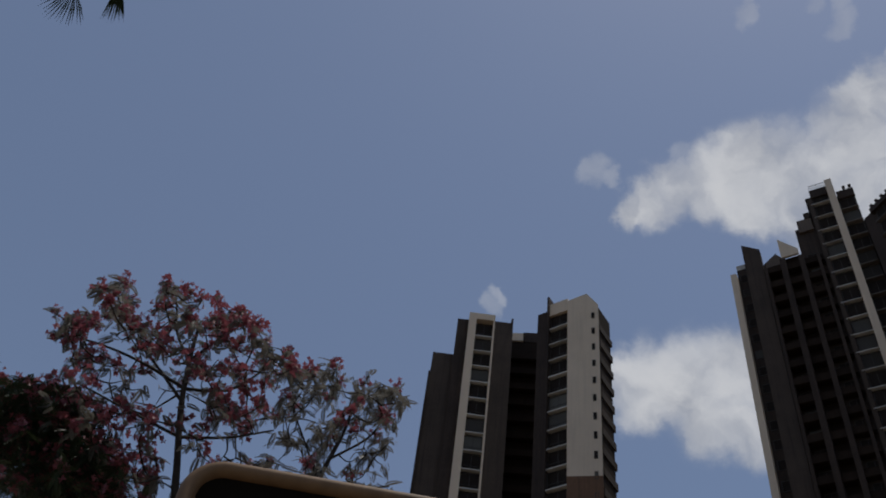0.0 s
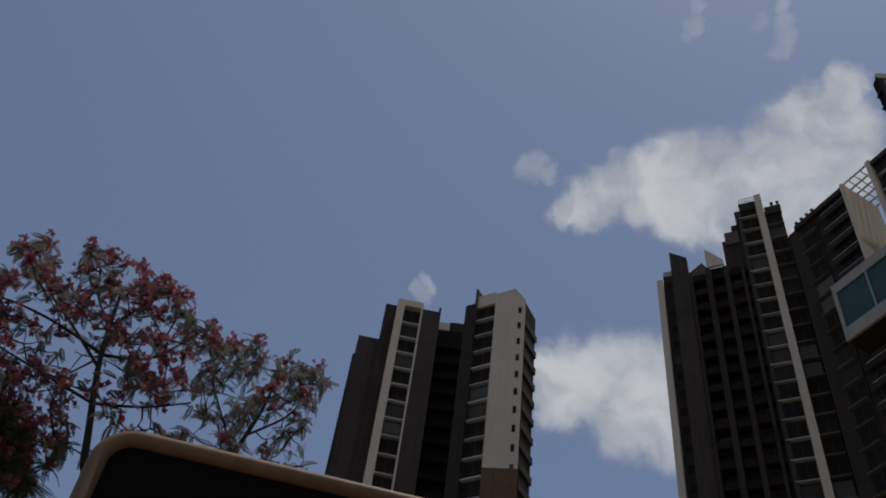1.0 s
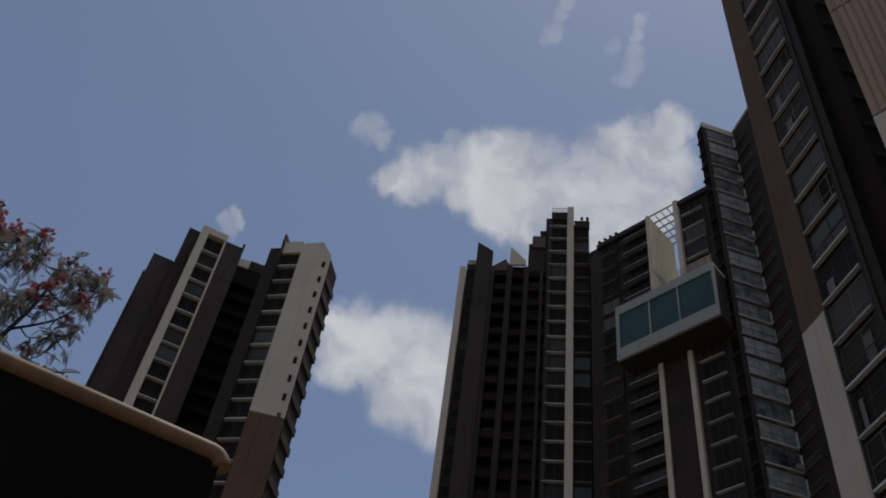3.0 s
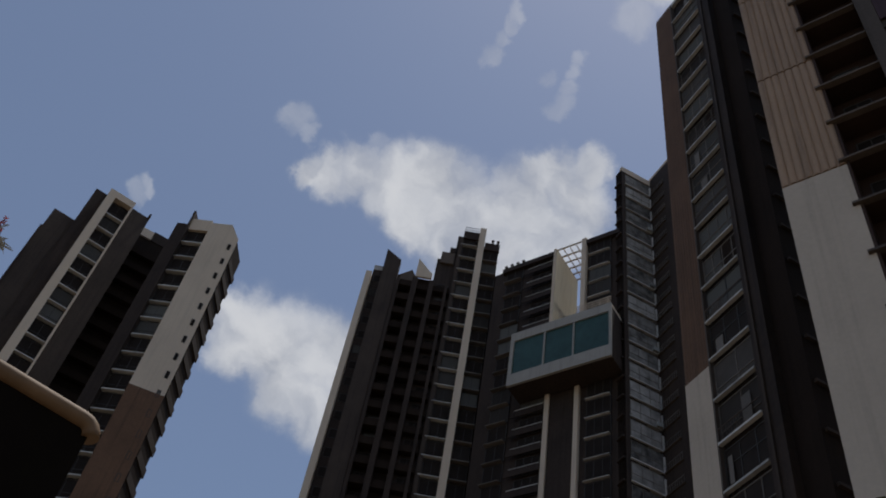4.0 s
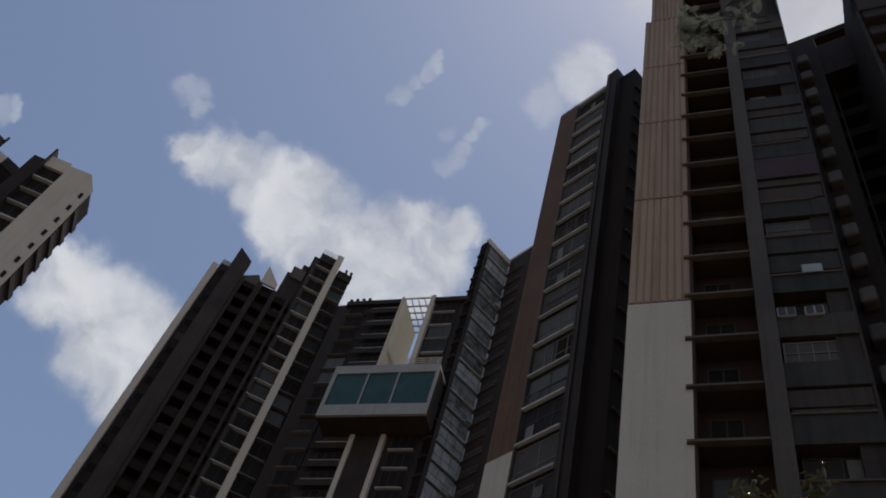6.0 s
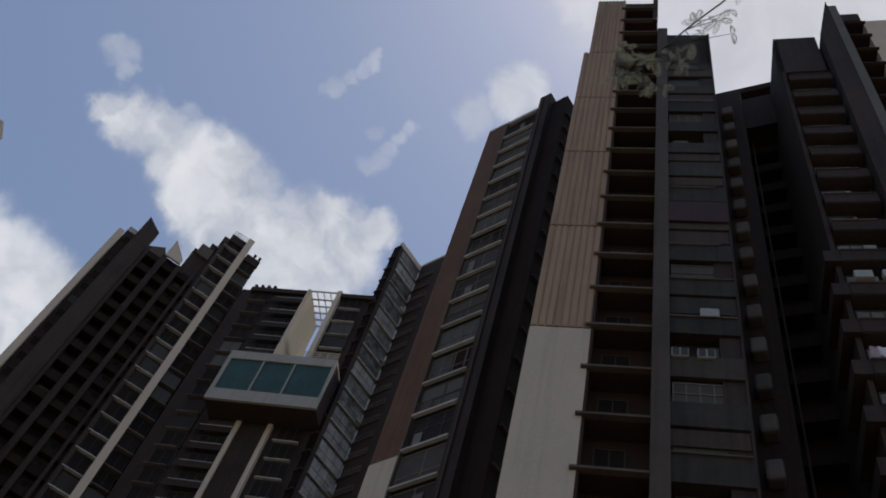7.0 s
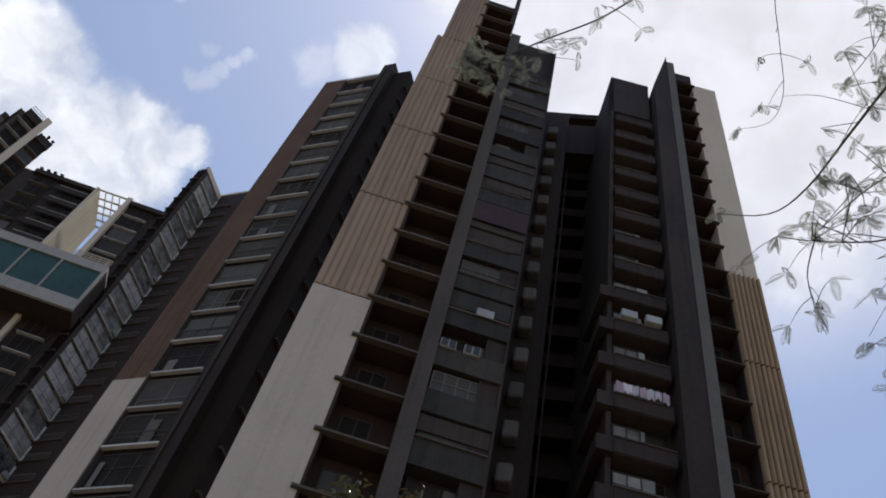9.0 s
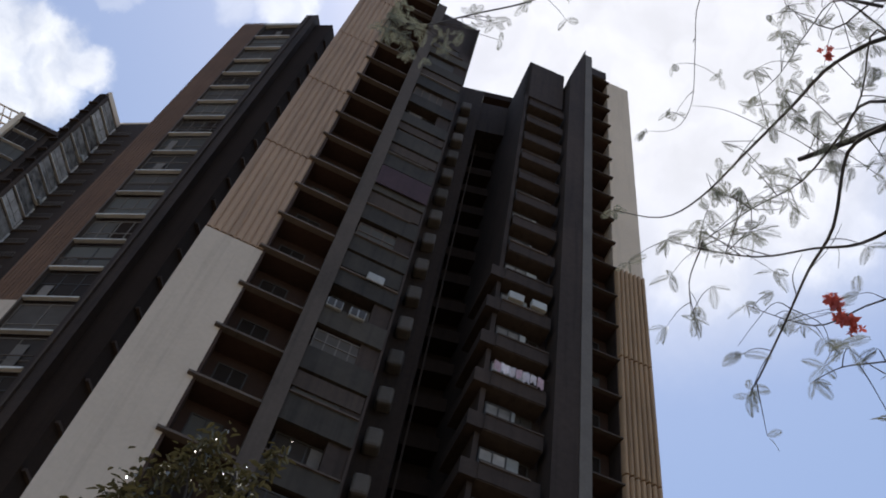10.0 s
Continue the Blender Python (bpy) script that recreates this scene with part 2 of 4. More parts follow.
def shared(bm, mat, name):
    me = bpy.data.meshes.new(name)
    bm.to_mesh(me)
    bm.free()
    me.materials.append(mat)
    return me


def thing(name, xy, label, category, group="", kind=""):
    ob = new(name)
    ob.location = (xy[0], xy[1], 0)
    ob.empty_display_size = 1
    return tagged(ob, label, category, group, kind)


class Front:
    """One front of a building from plan point a to b: x runs along it to the right, y into the building, z up."""

    def __init__(self, parent, a, b):
        self.parent, self.a = parent, Vector(a)
        self.u = (Vector(b) - self.a).normalized()
        self.long = (Vector(b) - self.a).length
        base = parent.matrix_basis.translation if parent.parent is None else Vector((0, 0, 0))
        self.m = Matrix.Translation((self.a.x - base.x, self.a.y - base.y, 0)) @ Matrix.Rotation(math.atan2(self.u.y, self.u.x), 4, "Z")

    def s(self, az):
        """Where the bearing meets the front, in metres along it."""
        c, n = math.cos(radians(az)), math.sin(radians(az))
        return (self.a.y * n - self.a.x * c) / (self.u.x * c - self.u.y * n)

    def d(self, az):
        return (self.a + self.u * self.s(az)).length

    def top(self, az, tan):
        return high(tan, self.d(az))

    def add(self, name, bm, mat, label="", z=0.0, x=0.0):
        return part(name, bm, mat, self.parent, label, self.m @ Matrix.Translation((x, 0, z)))

    def wall(self, x0, x1, y0, y1, z0, z1, mat, label="", name="wall"):
        return self.add(name, boxes((x0, x1, y0, y1, z0, z1)), mat, label)

    def slanted(self, x0, x1, y0, y1, z0, zl, zr, mat, name="fin", label=""):
        """A wall whose top slopes from zl at its one end to zr at the other."""
        bm = boxes((x0, x1, y0, y1, z0, 1))
        for v in bm.verts:
            if v.co.z == 1:
                v.co.z = zl if abs(v.co.x - x0) < 0.001 else zr
        return self.add(name, bm, mat, label)

    def windows(self, x0, x1, y, floors, h, mull=1, bar=0.0, mat=None, tall=0.0, frame_mat=None):
        """A stack of windows, one a floor, each with its frame, mullions and pane."""
        w, hh, f = x1 - x0, tall or h - 0.42, 0.07
        xs = [0, f] + [w * (i + 1) / (mull + 1) + e for i in range(mull) for e in (-0.03, 0.03)] + [w - f, w]
        zs = [0, f] + ([hh * bar - 0.03, hh * bar + 0.03] if bar else []) + [hh - f, hh]
        fr = shared(lattice(xs, zs, 0.09), frame_mat or FRAME, "window")
        pn = shared(boxes((f, w - f, 0.04, 0.06, f, hh - f)), mat or PANE, "pane")
        for z in floors:
            o = part("window", fr, None, self.parent, "", self.m @ Matrix.Translation((x0, y, z)))
            part("pane", pn, None, o)

    def repeat(self, name, bm, mat, floors, x=0.0, label=""):
        me = shared(bm, mat, name)
        return [part(name, me, None, self.parent, label, self.m @ Matrix.Translation((x, 0, z))) for z in floors]


def storeys(top, h, low=3.0):
    """Floor heights from just under the roof down to the ground."""
    out, z = [], top
    while z > low:
        out.append(z)
        z -= h
    return out


def parapet_posts(front, xs, z, mat=CHAR):
    for x in xs:
        front.add("roof_post", boxes((x - 0.12, x + 0.12, 0.1, 0.34, z, z + 0.55), (x - 0.22, x + 0.22, 0.0, 0.44, z + 0.55, z + 0.75)), mat)


# ---- ground ----
bm = bmesh.new()
bmesh.ops.create_grid(bm, x_segments=60, y_segments=60, size=2200)
for v in bm.verts:
    far = max(0.0, v.co.xy.length - 300) / 1900
    v.co.z = 12 * far * noise.noise(v.co / 400)
gr = part("ground", bm, EARTH, None)
tagged(gr, "pale paved compound ground reaching to the horizon", "ground", kind="structure")

# ---- distant twin tower with white corner ----
H = 3.0
ta = thing("apartment_tower", at(10, 101), "tall apartment tower with white corner and dark recesses", "building", "towers of the estate")
f1 = Front(ta, at(11.36, 95.9), at(14.5, 93.2))
za = 103.0
xl, xr, xc = 0.15, f1.s(12.93), f1.long
fl = storeys(high(1.014, 95.2) - 0.1, H)
f1.wall(0, xr, 0.7, 9, 0, za - 0.5, CHAR)
f1.wall(0, xr, 0, 0.7, fl[0] + H - 0.35, za, WHITE, "white header over the windows")
f1.wall(-0.1, 0.15, -0.35, 1.2, 0, 104.4, CHAR, name="fin")
f1.repeat("sill", boxes((xl, xr, -0.05, 0.6, -0.12, 0.05)), SILL, fl, label="white concrete sill band")
f1.windows(xl, xr, 0.42, [z + 0.06 for z in fl], H, 1, 0.35)
f1.wall(f1.s(10.27), -0.1, 0.6, 8, 0, high(1.035, 97.5), CHAR)
g1, g2, g3 = at(12.93, 94.3), at(14.55, 94.0), at(15.52, 94.0)
f5 = Front(ta, g1, g3)
w5 = f5.long
xm = f5.s(14.55)
bm = boxes((0, xm, 0, 5, 72.0, 1), (xm, w5, 0, 5, 72.0, 1))
for v in bm.verts:
    if v.co.z == 1:
        v.co.z = 102.3 if v.co.x < 0.01 else 103.6 if abs(v.co.x - xm) < 0.01 else 101.2
bmesh.ops.remove_doubles(bm, verts=bm.verts[:], dist=0.001)
f5.add("wall", bm, WHITE, "white rendered corner wall with gabled top")
f5.wall(0, w5, -0.05, 5, 0, 72.0, BROWN, "brown clad lower corner wall")
fs = [z + 0.5 for z in fl]
f5.windows(f5.s(14.92), f5.s(14.92) + 0.45, -0.06, fs, H, 0, 0, tall=1.1)
f2 = Front(ta, g3, g3 + Vector((0.648, 0.762)) * 8)
x2 = 0.0
# receding side wall, its shade given by the dark colour
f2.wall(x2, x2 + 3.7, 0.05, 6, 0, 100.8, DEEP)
f2.repeat("balcony_slab", boxes((x2 + 0.1, x2 + 4.0, -0.1, 0.05, -0.5, 0.6), (x2 + 3.7, x2 + 4.0, 0.05, 3, -0.5, 0.6)), CHAR, [z - 1.2 for z in fl])
f3 = Front(ta, at(4.66, 101.6), at(8.4, 101.9))
x0, x1, x2, x3 = 0, f3.s(5.3), f3.s(6.72), f3.long
zs = 106.0
f3.wall(0, x3, 0.75, 9, 0, zs - 1.2, CHAR)
f3.wall(x0, x1, -0.25, 0.75, 72, zs, WHITE, "white rendered strip")
f3.wall(x0, x1, -0.25, 0.75, 0, 72, BROWN)
f3.wall(x1, x2, -0.25, 0.75, zs - 1.2, zs, WHITE)
f3.wall(x2, x2 + 0.25, -0.25, 0.75, 0, zs, WHITE)
f3.wall(x2 + 0.25, x3, 0, 0.75, 0, zs - 1, MID, "dark slate rendered wall")
f3.wall(x3 - 0.3, x3, -0.2, 0.8, zs - 1, zs - 0.2, CHAR, name="fin")
fl3 = storeys(high(0.983, 101.7), H)
f3.repeat("sill", boxes((x1, x2, -0.08, 0.6, -0.11, 0.04)), SILL, fl3, label="white concrete sill band")
f3.windows(x1, x2, 0.42, [z + 0.05 for z in fl3], H, 1, 0.3)
f3.wall(f3.s(3.72), 0.2, 0.6, 9, 0, 105.2, CHAR)
f3.wall(f3.s(2.04), f3.s(3.9), 1.2, 9, 0, 98.3, MID)
f3.wall(f3.s(1.9), f3.s(2.04), 1.0, 9, 0, 94.4, CHAR)
f4 = Front(ta, at(8.3, 107), at(11.2, 107))
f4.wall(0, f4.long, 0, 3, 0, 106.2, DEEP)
f4.wall(0, f4.s(9.3), -0.3, 0, 106.2, 107.8, WHITE, "white roof band")
f4.wall(f4.s(9.3), f4.long, -0.1, 3, 106.2, 108.2, CHAR)
f4.repeat("balcony_slab", boxes((0.2, f4.long - 0.2, -1.0, 0, -0.2, 0.0), (0.2, f4.long - 0.2, -1.0, -0.9, 0, 0.9)), DEEP, storeys(102, H))

# ---- distant stepped tower ----
tb = thing("apartment_tower", at(33, 101), "dark stepped apartment tower with a white vertical strip", "building", "towers of the estate")
nb = 36.0
fb = Front(tb, at(26.72, 97.4 / math.cos(radians(26.72 - nb))), at(38.9, 97.4 / math.cos(radians(38.9 - nb))))
S = fb.s
flb = storeys(high(1.213, 97.5), 3.02)
fb.wall(0, S(27.22), -0.2, 12, 0, 109.6, WHITE, "white rendered end wall")
fb.wall(S(27.22), S(28.7), 0.8, 11, 0, 111.2, CHAR)
fb.wall(S(27.22), S(28.1), 0.8, 1.0, 111.2, 112.2, SILL, name="parapet")
fb.slanted(S(28.05), S(29.45), -0.3, 0.7, 0, 115.2, 113.2, MID, "fin", "brown-grey vertical fin wall")
# recessed bay wall; the near-black colour carries its shade
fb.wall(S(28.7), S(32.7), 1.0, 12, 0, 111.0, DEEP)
fb.slanted(S(29.5), S(30.6), 0.5, 1.0, 109.5, 110.6, 112.2, LEDGE, "parapet")
fb.slanted(S(30.6), S(31.1), 0.5, 1.0, 109.5, 112.2, 110.6, LEDGE, "parapet")
fb.slanted(S(31.02), S(32.45), -0.2, 0.15, 110.2, 114.3, 111.2, WHITE, "fin", "white sloping roof fin")
fb.wall(S(32.6), S(34.1), 0.8, 12, 0, 116.2, CHAR)
fb.wall(S(32.9), S(34.1), 0.4, 0.8, 115.0, 117.6, LEDGE, name="parapet")
fb.wall(S(33.6), S(34.1), 0.3, 0.8, 117.6, 118.8, CHAR, name="parapet")
fb.wall(S(34.1), S(36.05), 0.7, 12, 0, 122.4, CHAR)
fb.wall(S(34.6), S(36.05), 0.2, 1.5, 121.6, 123.4, CHAR, name="parapet")
fb.add("roof_rail", boxes(*[(S(34.65) + i * 0.55, S(34.65) + i * 0.55 + 0.06, 0.3, 0.36, 123.4, 124.6) for i in range(5)], (S(34.65), S(36), 0.3, 0.36, 124.5, 124.6), (S(34.65), S(36), 0.3, 0.36, 123.9, 123.97)), RAIL)
fb.wall(S(34.3), S(34.65), 0.1, 0.9, 0, 121.4, MID)
fb.wall(S(36.05), S(36.64), -0.7, 1.0, 0, 123.7, WHITE, "white vertical strip")
fb.wall(S(36.64), S(38.05), 0.7, 12, 0, 120.8, CHAR)
fb.wall(S(36.7), S(38.1), 0.2, 0.7, 119.6, 121.3, CHAR, name="parapet")
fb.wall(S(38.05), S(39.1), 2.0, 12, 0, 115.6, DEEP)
parapet_posts(fb, [S(37.9), S(37.4)], 121.2)
fb.repeat("sill", boxes((S(34.45), S(36.05), -0.02, 0.6, -0.1, 0.02)), SILL, flb, label="white concrete sill band")
fb.repeat("sill", boxes((S(36.64), S(38.05), -0.05, 0.7, -0.12, 0.03)), POD, flb[1:])
fb.windows(S(34.7), S(36.0), 0.45, [z + 0.04 for z in flb], 3.02, 1)
fb.windows(S(36.7), S(38.0), 0.5, [z + 0.04 for z in flb[1:]], 3.02, 1)
low_fl = [z for z in flb if z < 109]
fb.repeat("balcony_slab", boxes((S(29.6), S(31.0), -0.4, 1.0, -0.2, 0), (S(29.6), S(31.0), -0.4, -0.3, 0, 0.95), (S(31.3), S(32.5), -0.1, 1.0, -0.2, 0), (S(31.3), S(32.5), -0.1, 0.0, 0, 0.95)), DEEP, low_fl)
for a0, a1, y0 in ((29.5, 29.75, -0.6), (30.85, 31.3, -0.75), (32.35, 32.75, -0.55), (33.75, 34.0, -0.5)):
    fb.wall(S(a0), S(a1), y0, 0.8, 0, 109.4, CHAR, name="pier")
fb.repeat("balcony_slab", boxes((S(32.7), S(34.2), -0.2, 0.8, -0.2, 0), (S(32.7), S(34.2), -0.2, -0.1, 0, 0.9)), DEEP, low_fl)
fb.windows(S(29.9), S(30.8), 0.9, [z + 0.2 for z in low_fl], 3.02, 1, tall=2.2)
fb.windows(S(33.0), S(34.0), 0.7, [z + 0.2 for z in low_fl], 3.02, 1, tall=2.2)
fb.windows(S(27.4), S(28.0), 0.72, [z + 0.6 for z in low_fl], 3.02, 0, tall=1.5)
un = shared(soft_box(0, 0.85, 0, 0.35, 0, 0.6, 0.04), UNIT, "ac_unit")

# ---- link block with the glass box ----
nl = 73.0


def lk(az, off=78.25):
    return at(az, off / math.cos(radians(nl - az)))


tl = thing("link_block", at(44, 92), "dark link block joining two towers, with open slot", "building", "towers of the estate")
fk = Front(tl, lk(38.7), lk(49.2))
S = fk.s
zr, zb, zt = 111.9, 83.6, 92.9
fk.wall(-1.6, S(43.4), 0.6, 6.8, 0, zr, CHAR)
fk.wall(S(46.12), fk.long, 0.6, 6.8, 0, zr, CHAR)
fk.wall(S(43.4), S(46.12), 0.6, 6.8, 0, zt - 0.3, CHAR)
fk.wall(S(43.4), S(43.4) + 0.12, 0.0, 6.8, zt - 0.3, zr + 0.3, CREAM, "cream side wall of the open slot")
fk.wall(S(43.36) - 0.3, S(43.4), -0.1, 0.8, zt - 0.3, zr + 0.4, WHITE, name="pilaster")
fk.wall(S(45.75), S(46.14), -0.1, 0.8, zt - 0.3, zr + 0.5, WHITE, "white pilaster", name="pilaster")
fk.wall(S(43.4) + 0.12, S(45.7), 5.4, 6.8, zt - 0.3, 101.4, CREAM)
sx0, sx1 = S(43.4) + 0.12, S(45.75)
fk.repeat("roof_beam", boxes((sx0, sx1, 0.0, 0.14, zr - 0.05, zr + 0.2)), WHITE, [0.0], label="white open roof beam")
for i in range(1, 6):
    part("roof_beam", boxes((sx0, sx1, 0.0, 0.14, zr - 0.05, zr + 0.2)), WHITE, tl, "", fk.m @ Matrix.Translation((0, 0.2 + i * 1.22, 0)))
for i in range(1, 4):
    fk.add("roof_beam", boxes((sx0 + (sx1 - sx0) * i / 4 - 0.05, sx0 + (sx1 - sx0) * i / 4 + 0.05, 0.1, 6.6, zr - 0.2, zr - 0.05)), WHITE)
fk.wall(0, S(43.3), -0.05, 0.6, zr - 0.9, zr, CHAR, name="parapet")
fk.wall(S(46.14), fk.long, -0.05, 0.6, zr - 0.9, zr, CHAR, name="parapet")
parapet_posts(fk, [S(38.9), S(39.4), S(39.9), S(40.4)], zr - 0.1)
flk = storeys(zr - 3.2, 3.05)
mid = [z for z in flk if z < zb - 1 or z > zt]
fk.repeat("sill", boxes((S(41.0), S(43.2), -0.24, -0.08, 0.86, 0.94)), SILL, mid)
fk.repeat("sill", boxes((S(38.9), S(40.3), -0.1, 0.6, -0.1, 0)), POD, flk)
fk.repeat("sill", boxes((S(46.3), S(48.2), 0.12, 0.6, -0.09, 0)), SILL, mid)
fk.repeat("balcony_wall", boxes((S(40.7), S(43.2), -0.2, -0.1, -0.1, 0.86)), CHAR, mid)
fk.windows(S(41.3), S(43.1), 0.35, [z + 0.02 for z in mid], 3.05, 2)
fk.windows(S(46.4), S(48.3), 0.35, [z + 0.02 for z in mid], 3.05, 2)
fk.windows(S(39.0), S(40.4), 0.35, [z + 0.02 for z in flk], 3.05, 1)
for a0, a1 in ((43.22, 43.56), (45.52, 45.86)):
    fk.wall(S(a0), S(a1), 0.0, 0.6, 0, zb, WHITE, "pale vertical rib", name="rib")
fk.wall(S(43.56), S(45.52), 0.3, 0.6, 0, zb, CHAR)
gb = Front(tl, lk(40.1, 75.0), lk(48.4, 75.0))
L = gb.long
box = gb.add("glass_box", lattice([0, 0.5, L * 0.35 - 0.1, L * 0.35 + 0.1, L * 0.64 - 0.1, L * 0.64 + 0.1, L - 0.3, L], [zb, zb + 1.9, zt - 1.5, zt], 0.35), BOXW, "white framed projecting box, coloured grey as in shadow, with teal glass")
for a0, a1 in ((0.5, L * 0.35 - 0.1), (L * 0.35 + 0.1, L * 0.64 - 0.1), (L * 0.64 + 0.1, L - 0.3)):
    part("pane", boxes((a0, a1, 0.2, 0.26, zb + 1.9, zt - 1.5)), TEAL, box, "teal glass pane")
# charcoal stands in for the shade beneath the box
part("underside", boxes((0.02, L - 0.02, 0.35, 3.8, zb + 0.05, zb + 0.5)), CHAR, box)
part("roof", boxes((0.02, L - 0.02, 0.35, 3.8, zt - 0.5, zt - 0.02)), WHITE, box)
# left side in the frame's colour, right side darker
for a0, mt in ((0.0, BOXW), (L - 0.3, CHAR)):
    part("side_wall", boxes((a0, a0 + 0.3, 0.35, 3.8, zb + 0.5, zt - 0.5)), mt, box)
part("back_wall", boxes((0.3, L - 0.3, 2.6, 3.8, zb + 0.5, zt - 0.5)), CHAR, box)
gb.add("roof_rail", boxes(*[(L * 0.66 + i * 0.36, L * 0.66 + i * 0.36 + 0.08, 0.02, 0.1, zt, zt + 1.25) for i in range(0, 15, 3)], *[(L * 0.66, L, 0.02, 0.1, zt + 0.25 + 0.42 * i, zt + 0.37 + 0.42 * i) for i in range(3)]), WHITE, "white lattice railing")

# ---- narrow tower behind the brown one ----
tn = thing("apartment_tower", at(51, 90), "narrow dark apartment tower with white window ledges", "building", "towers of the estate")
cn = at(49.5, 85.0)
u1 = Vector((0.970, -0.242))
u2 = Vector((-0.242, -0.970))
fn = Front(tn, cn, cn + u1 * 5.14)
zn = 126.6
fn.wall(0, 5.14, 0.5, 1.4, 0, zn - 1.2, CHAR)
fn.wall(1.5, 5.14, 1.4, 2.6, 0, zn - 1.6, CHAR)
fn.wall(0, 5.14, -0.1, 0.5, zn - 1.2, zn, WHITE, "white roof parapet", name="parapet")
fn.wall(0, 0.5, -0.1, 0.5, 0, zn - 1.2, CHAR)
fn.wall(4.7, 5.14, 0.0, 0.5, 0, zn - 1.2, CHAR)
fln = storeys(zn - 4.2, 3.05)
fn.repeat("sill", boxes((0.5, 5.1, -0.24, 0.3, -0.1, 0.04), (4.92, 5.1, -0.24, 0.3, 0.04, 2.2)), SILL, fln, label="white window ledge")
fn.windows(0.6, 4.9, -0.1, [z + 0.1 for z in fln], 3.05, 2, 0.4, PALE, 2.5, POD)
fm = Front(tn, cn - u2 * 1.5, cn)
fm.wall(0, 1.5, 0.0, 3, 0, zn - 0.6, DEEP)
fm.repeat("balcony_slab", boxes((0.1, 1.4, -0.35, 0, -0.2, 0.05)), CHAR, fln)
c2 = cn + u1 * 5.14
fo = Front(tn, c2, c2 + u2 * 6)
fo.wall(0, 6, 0, 8, 0, zn, CHAR)
fo.wall(0, 6, -0.05, 0.4, zn, zn + 0.5, WHITE, name="parapet")
fo.repeat("ledge", boxes((0.1, 3.4, -0.22, 0.0, -0.12, 0.0)), LEDGE, fln)
fo.repeat("railing", boxes((0.1, 3.4, -0.2, -0.16, 0.85, 0.92), *[(0.15 + 0.4 * i, 0.19 + 0.4 * i, -0.2, -0.16, 0.0, 0.85) for i in range(9)]), POD, fln)
for z in fln[3::4]:
    part("ac_unit", un, None, tn, "pale air conditioner", fn.m @ Matrix.Translation((4.0, -0.6, z + 0.05)))

# ---- brown clad tower ----
tc = thing("apartment_tower", at(60, 42), "apartment tower with brown clad wall over white base", "building", "towers of the estate")
fc = Front(tc, at(54.15, 41.95), at(63.1, 35.9))
S = fc.s
zc = 86.6
w0, w1, w2 = S(56.1), S(59.9), S(61.2)
fc.wall(0, w0, 0, 9, 40.6, zc, BROWN, "ribbed brown cladding")
fc.wall(0, w0, -0.04, 9, 0, 40.6, OFFW, "white rendered base wall")
fc.repeat("cladding_rib", boxes(*[(x, x + 0.14, -0.025, 0, 40.6, zc + 0.25) for x in [0.1 + i * 0.24 for i in range(int(w0 / 0.24))]]), BROWN, [0])
fc.wall(w0, w1, 0.3, 9, 0, zc, CHAR)
fc.wall(w0 + 0.02, w0 + 0.14, -0.08, 0.7, 0, zc, LEDGE, "pale vertical edge strip", name="edge_strip")
fc.wall(w1, w2, -0.35, 1.2, 0, high(2.308, 37.4), CHAR, name="pilaster")
fc.wall(w1 + 0.35, w1 + 0.5, -0.5, -0.35, 0, 87.4, MID, name="pilaster")
fc.wall(w2, fc.long, 0.2, 9, 0, zc, DEEP)
flc = storeys(high(1.144, 39.6) + 3.0 * 13, 3.0)
fc.wall(w0 + 0.14, w1, -0.05, 0.7, zc - 0.5, zc, SILL, name="parapet")
flc = [z for z in flc if z < zc - 1.5]
fc.repeat("sill", boxes((w0 + 0.14, w1 - 0.3, -0.14, 0.12, -0.1, 0.03)), SILL, flc, label="white window ledge")
random.seed(23)
for z in flc:
    k = random.random()
    glass, bars = (MILK, POD) if k < 0.45 else (DUSK, POD) if k < 0.75 else (DUSK, FRAME)
    fc.windows(w0 + 0.16, w1, 0.1 + 0.12 * random.random(), [z + 0.06], 3.0, random.choice((1, 2, 3)), random.choice((0.3, 0.45, 0.6)), glass, frame_mat=bars)
    if k > 0.6:
        x = random.uniform(w0 + 0.3, w1 - 1.0)
        fc.add("curtain", boxes((x, x + random.uniform(0.3, 0.7), 0.07, 0.1, 0.3, random.uniform(1.2, 2.2))), POD, z=z)
fc.repeat("railing", boxes(*[(w0 + 0.2 + i * 0.2, w0 + 0.24 + i * 0.2, -0.12, -0.09, 0.03, 0.9) for i in range(9)], (w0 + 0.14, w1 - 0.25, -0.13, -0.08, 0.88, 0.94)), LEDGE, flc[1::3])
cc = fc.a + fc.u * fc.long
fe = Front(tc, cc, cc + Vector((0.970, -0.242)) * 9)
# shaded flank, darkened by colour
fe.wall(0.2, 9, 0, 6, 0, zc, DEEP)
fe.repeat("balcony_slab", boxes((0.4, 5, -0.2, 0, -0.18, 0.0)), CHAR, flc)

# ---- near twin-winged tower ----
td = thing("apartment_tower", at(88, 34), "near apartment tower with tan ribbed panels and stacked balconies", "building", "towers of the estate")


def nd(az, off=26.08, n=75.0):
    return at(az, off / math.cos(radians(n - az)))


fd = Front(td, nd(64.45), nd(84.8))
S = fd.s
p0, p1, q0, q1, b1 = 0.0, S(70.42), S(76.35), S(78.0), fd.long
zd = 85.6
fd.wall(p0, p1, 0.12, 9, 37.2, 72.8, CHAR)
fd.wall(p0 + 0.42, p1, 0.12, 9, 72.8, zd - 0.2, CHAR)
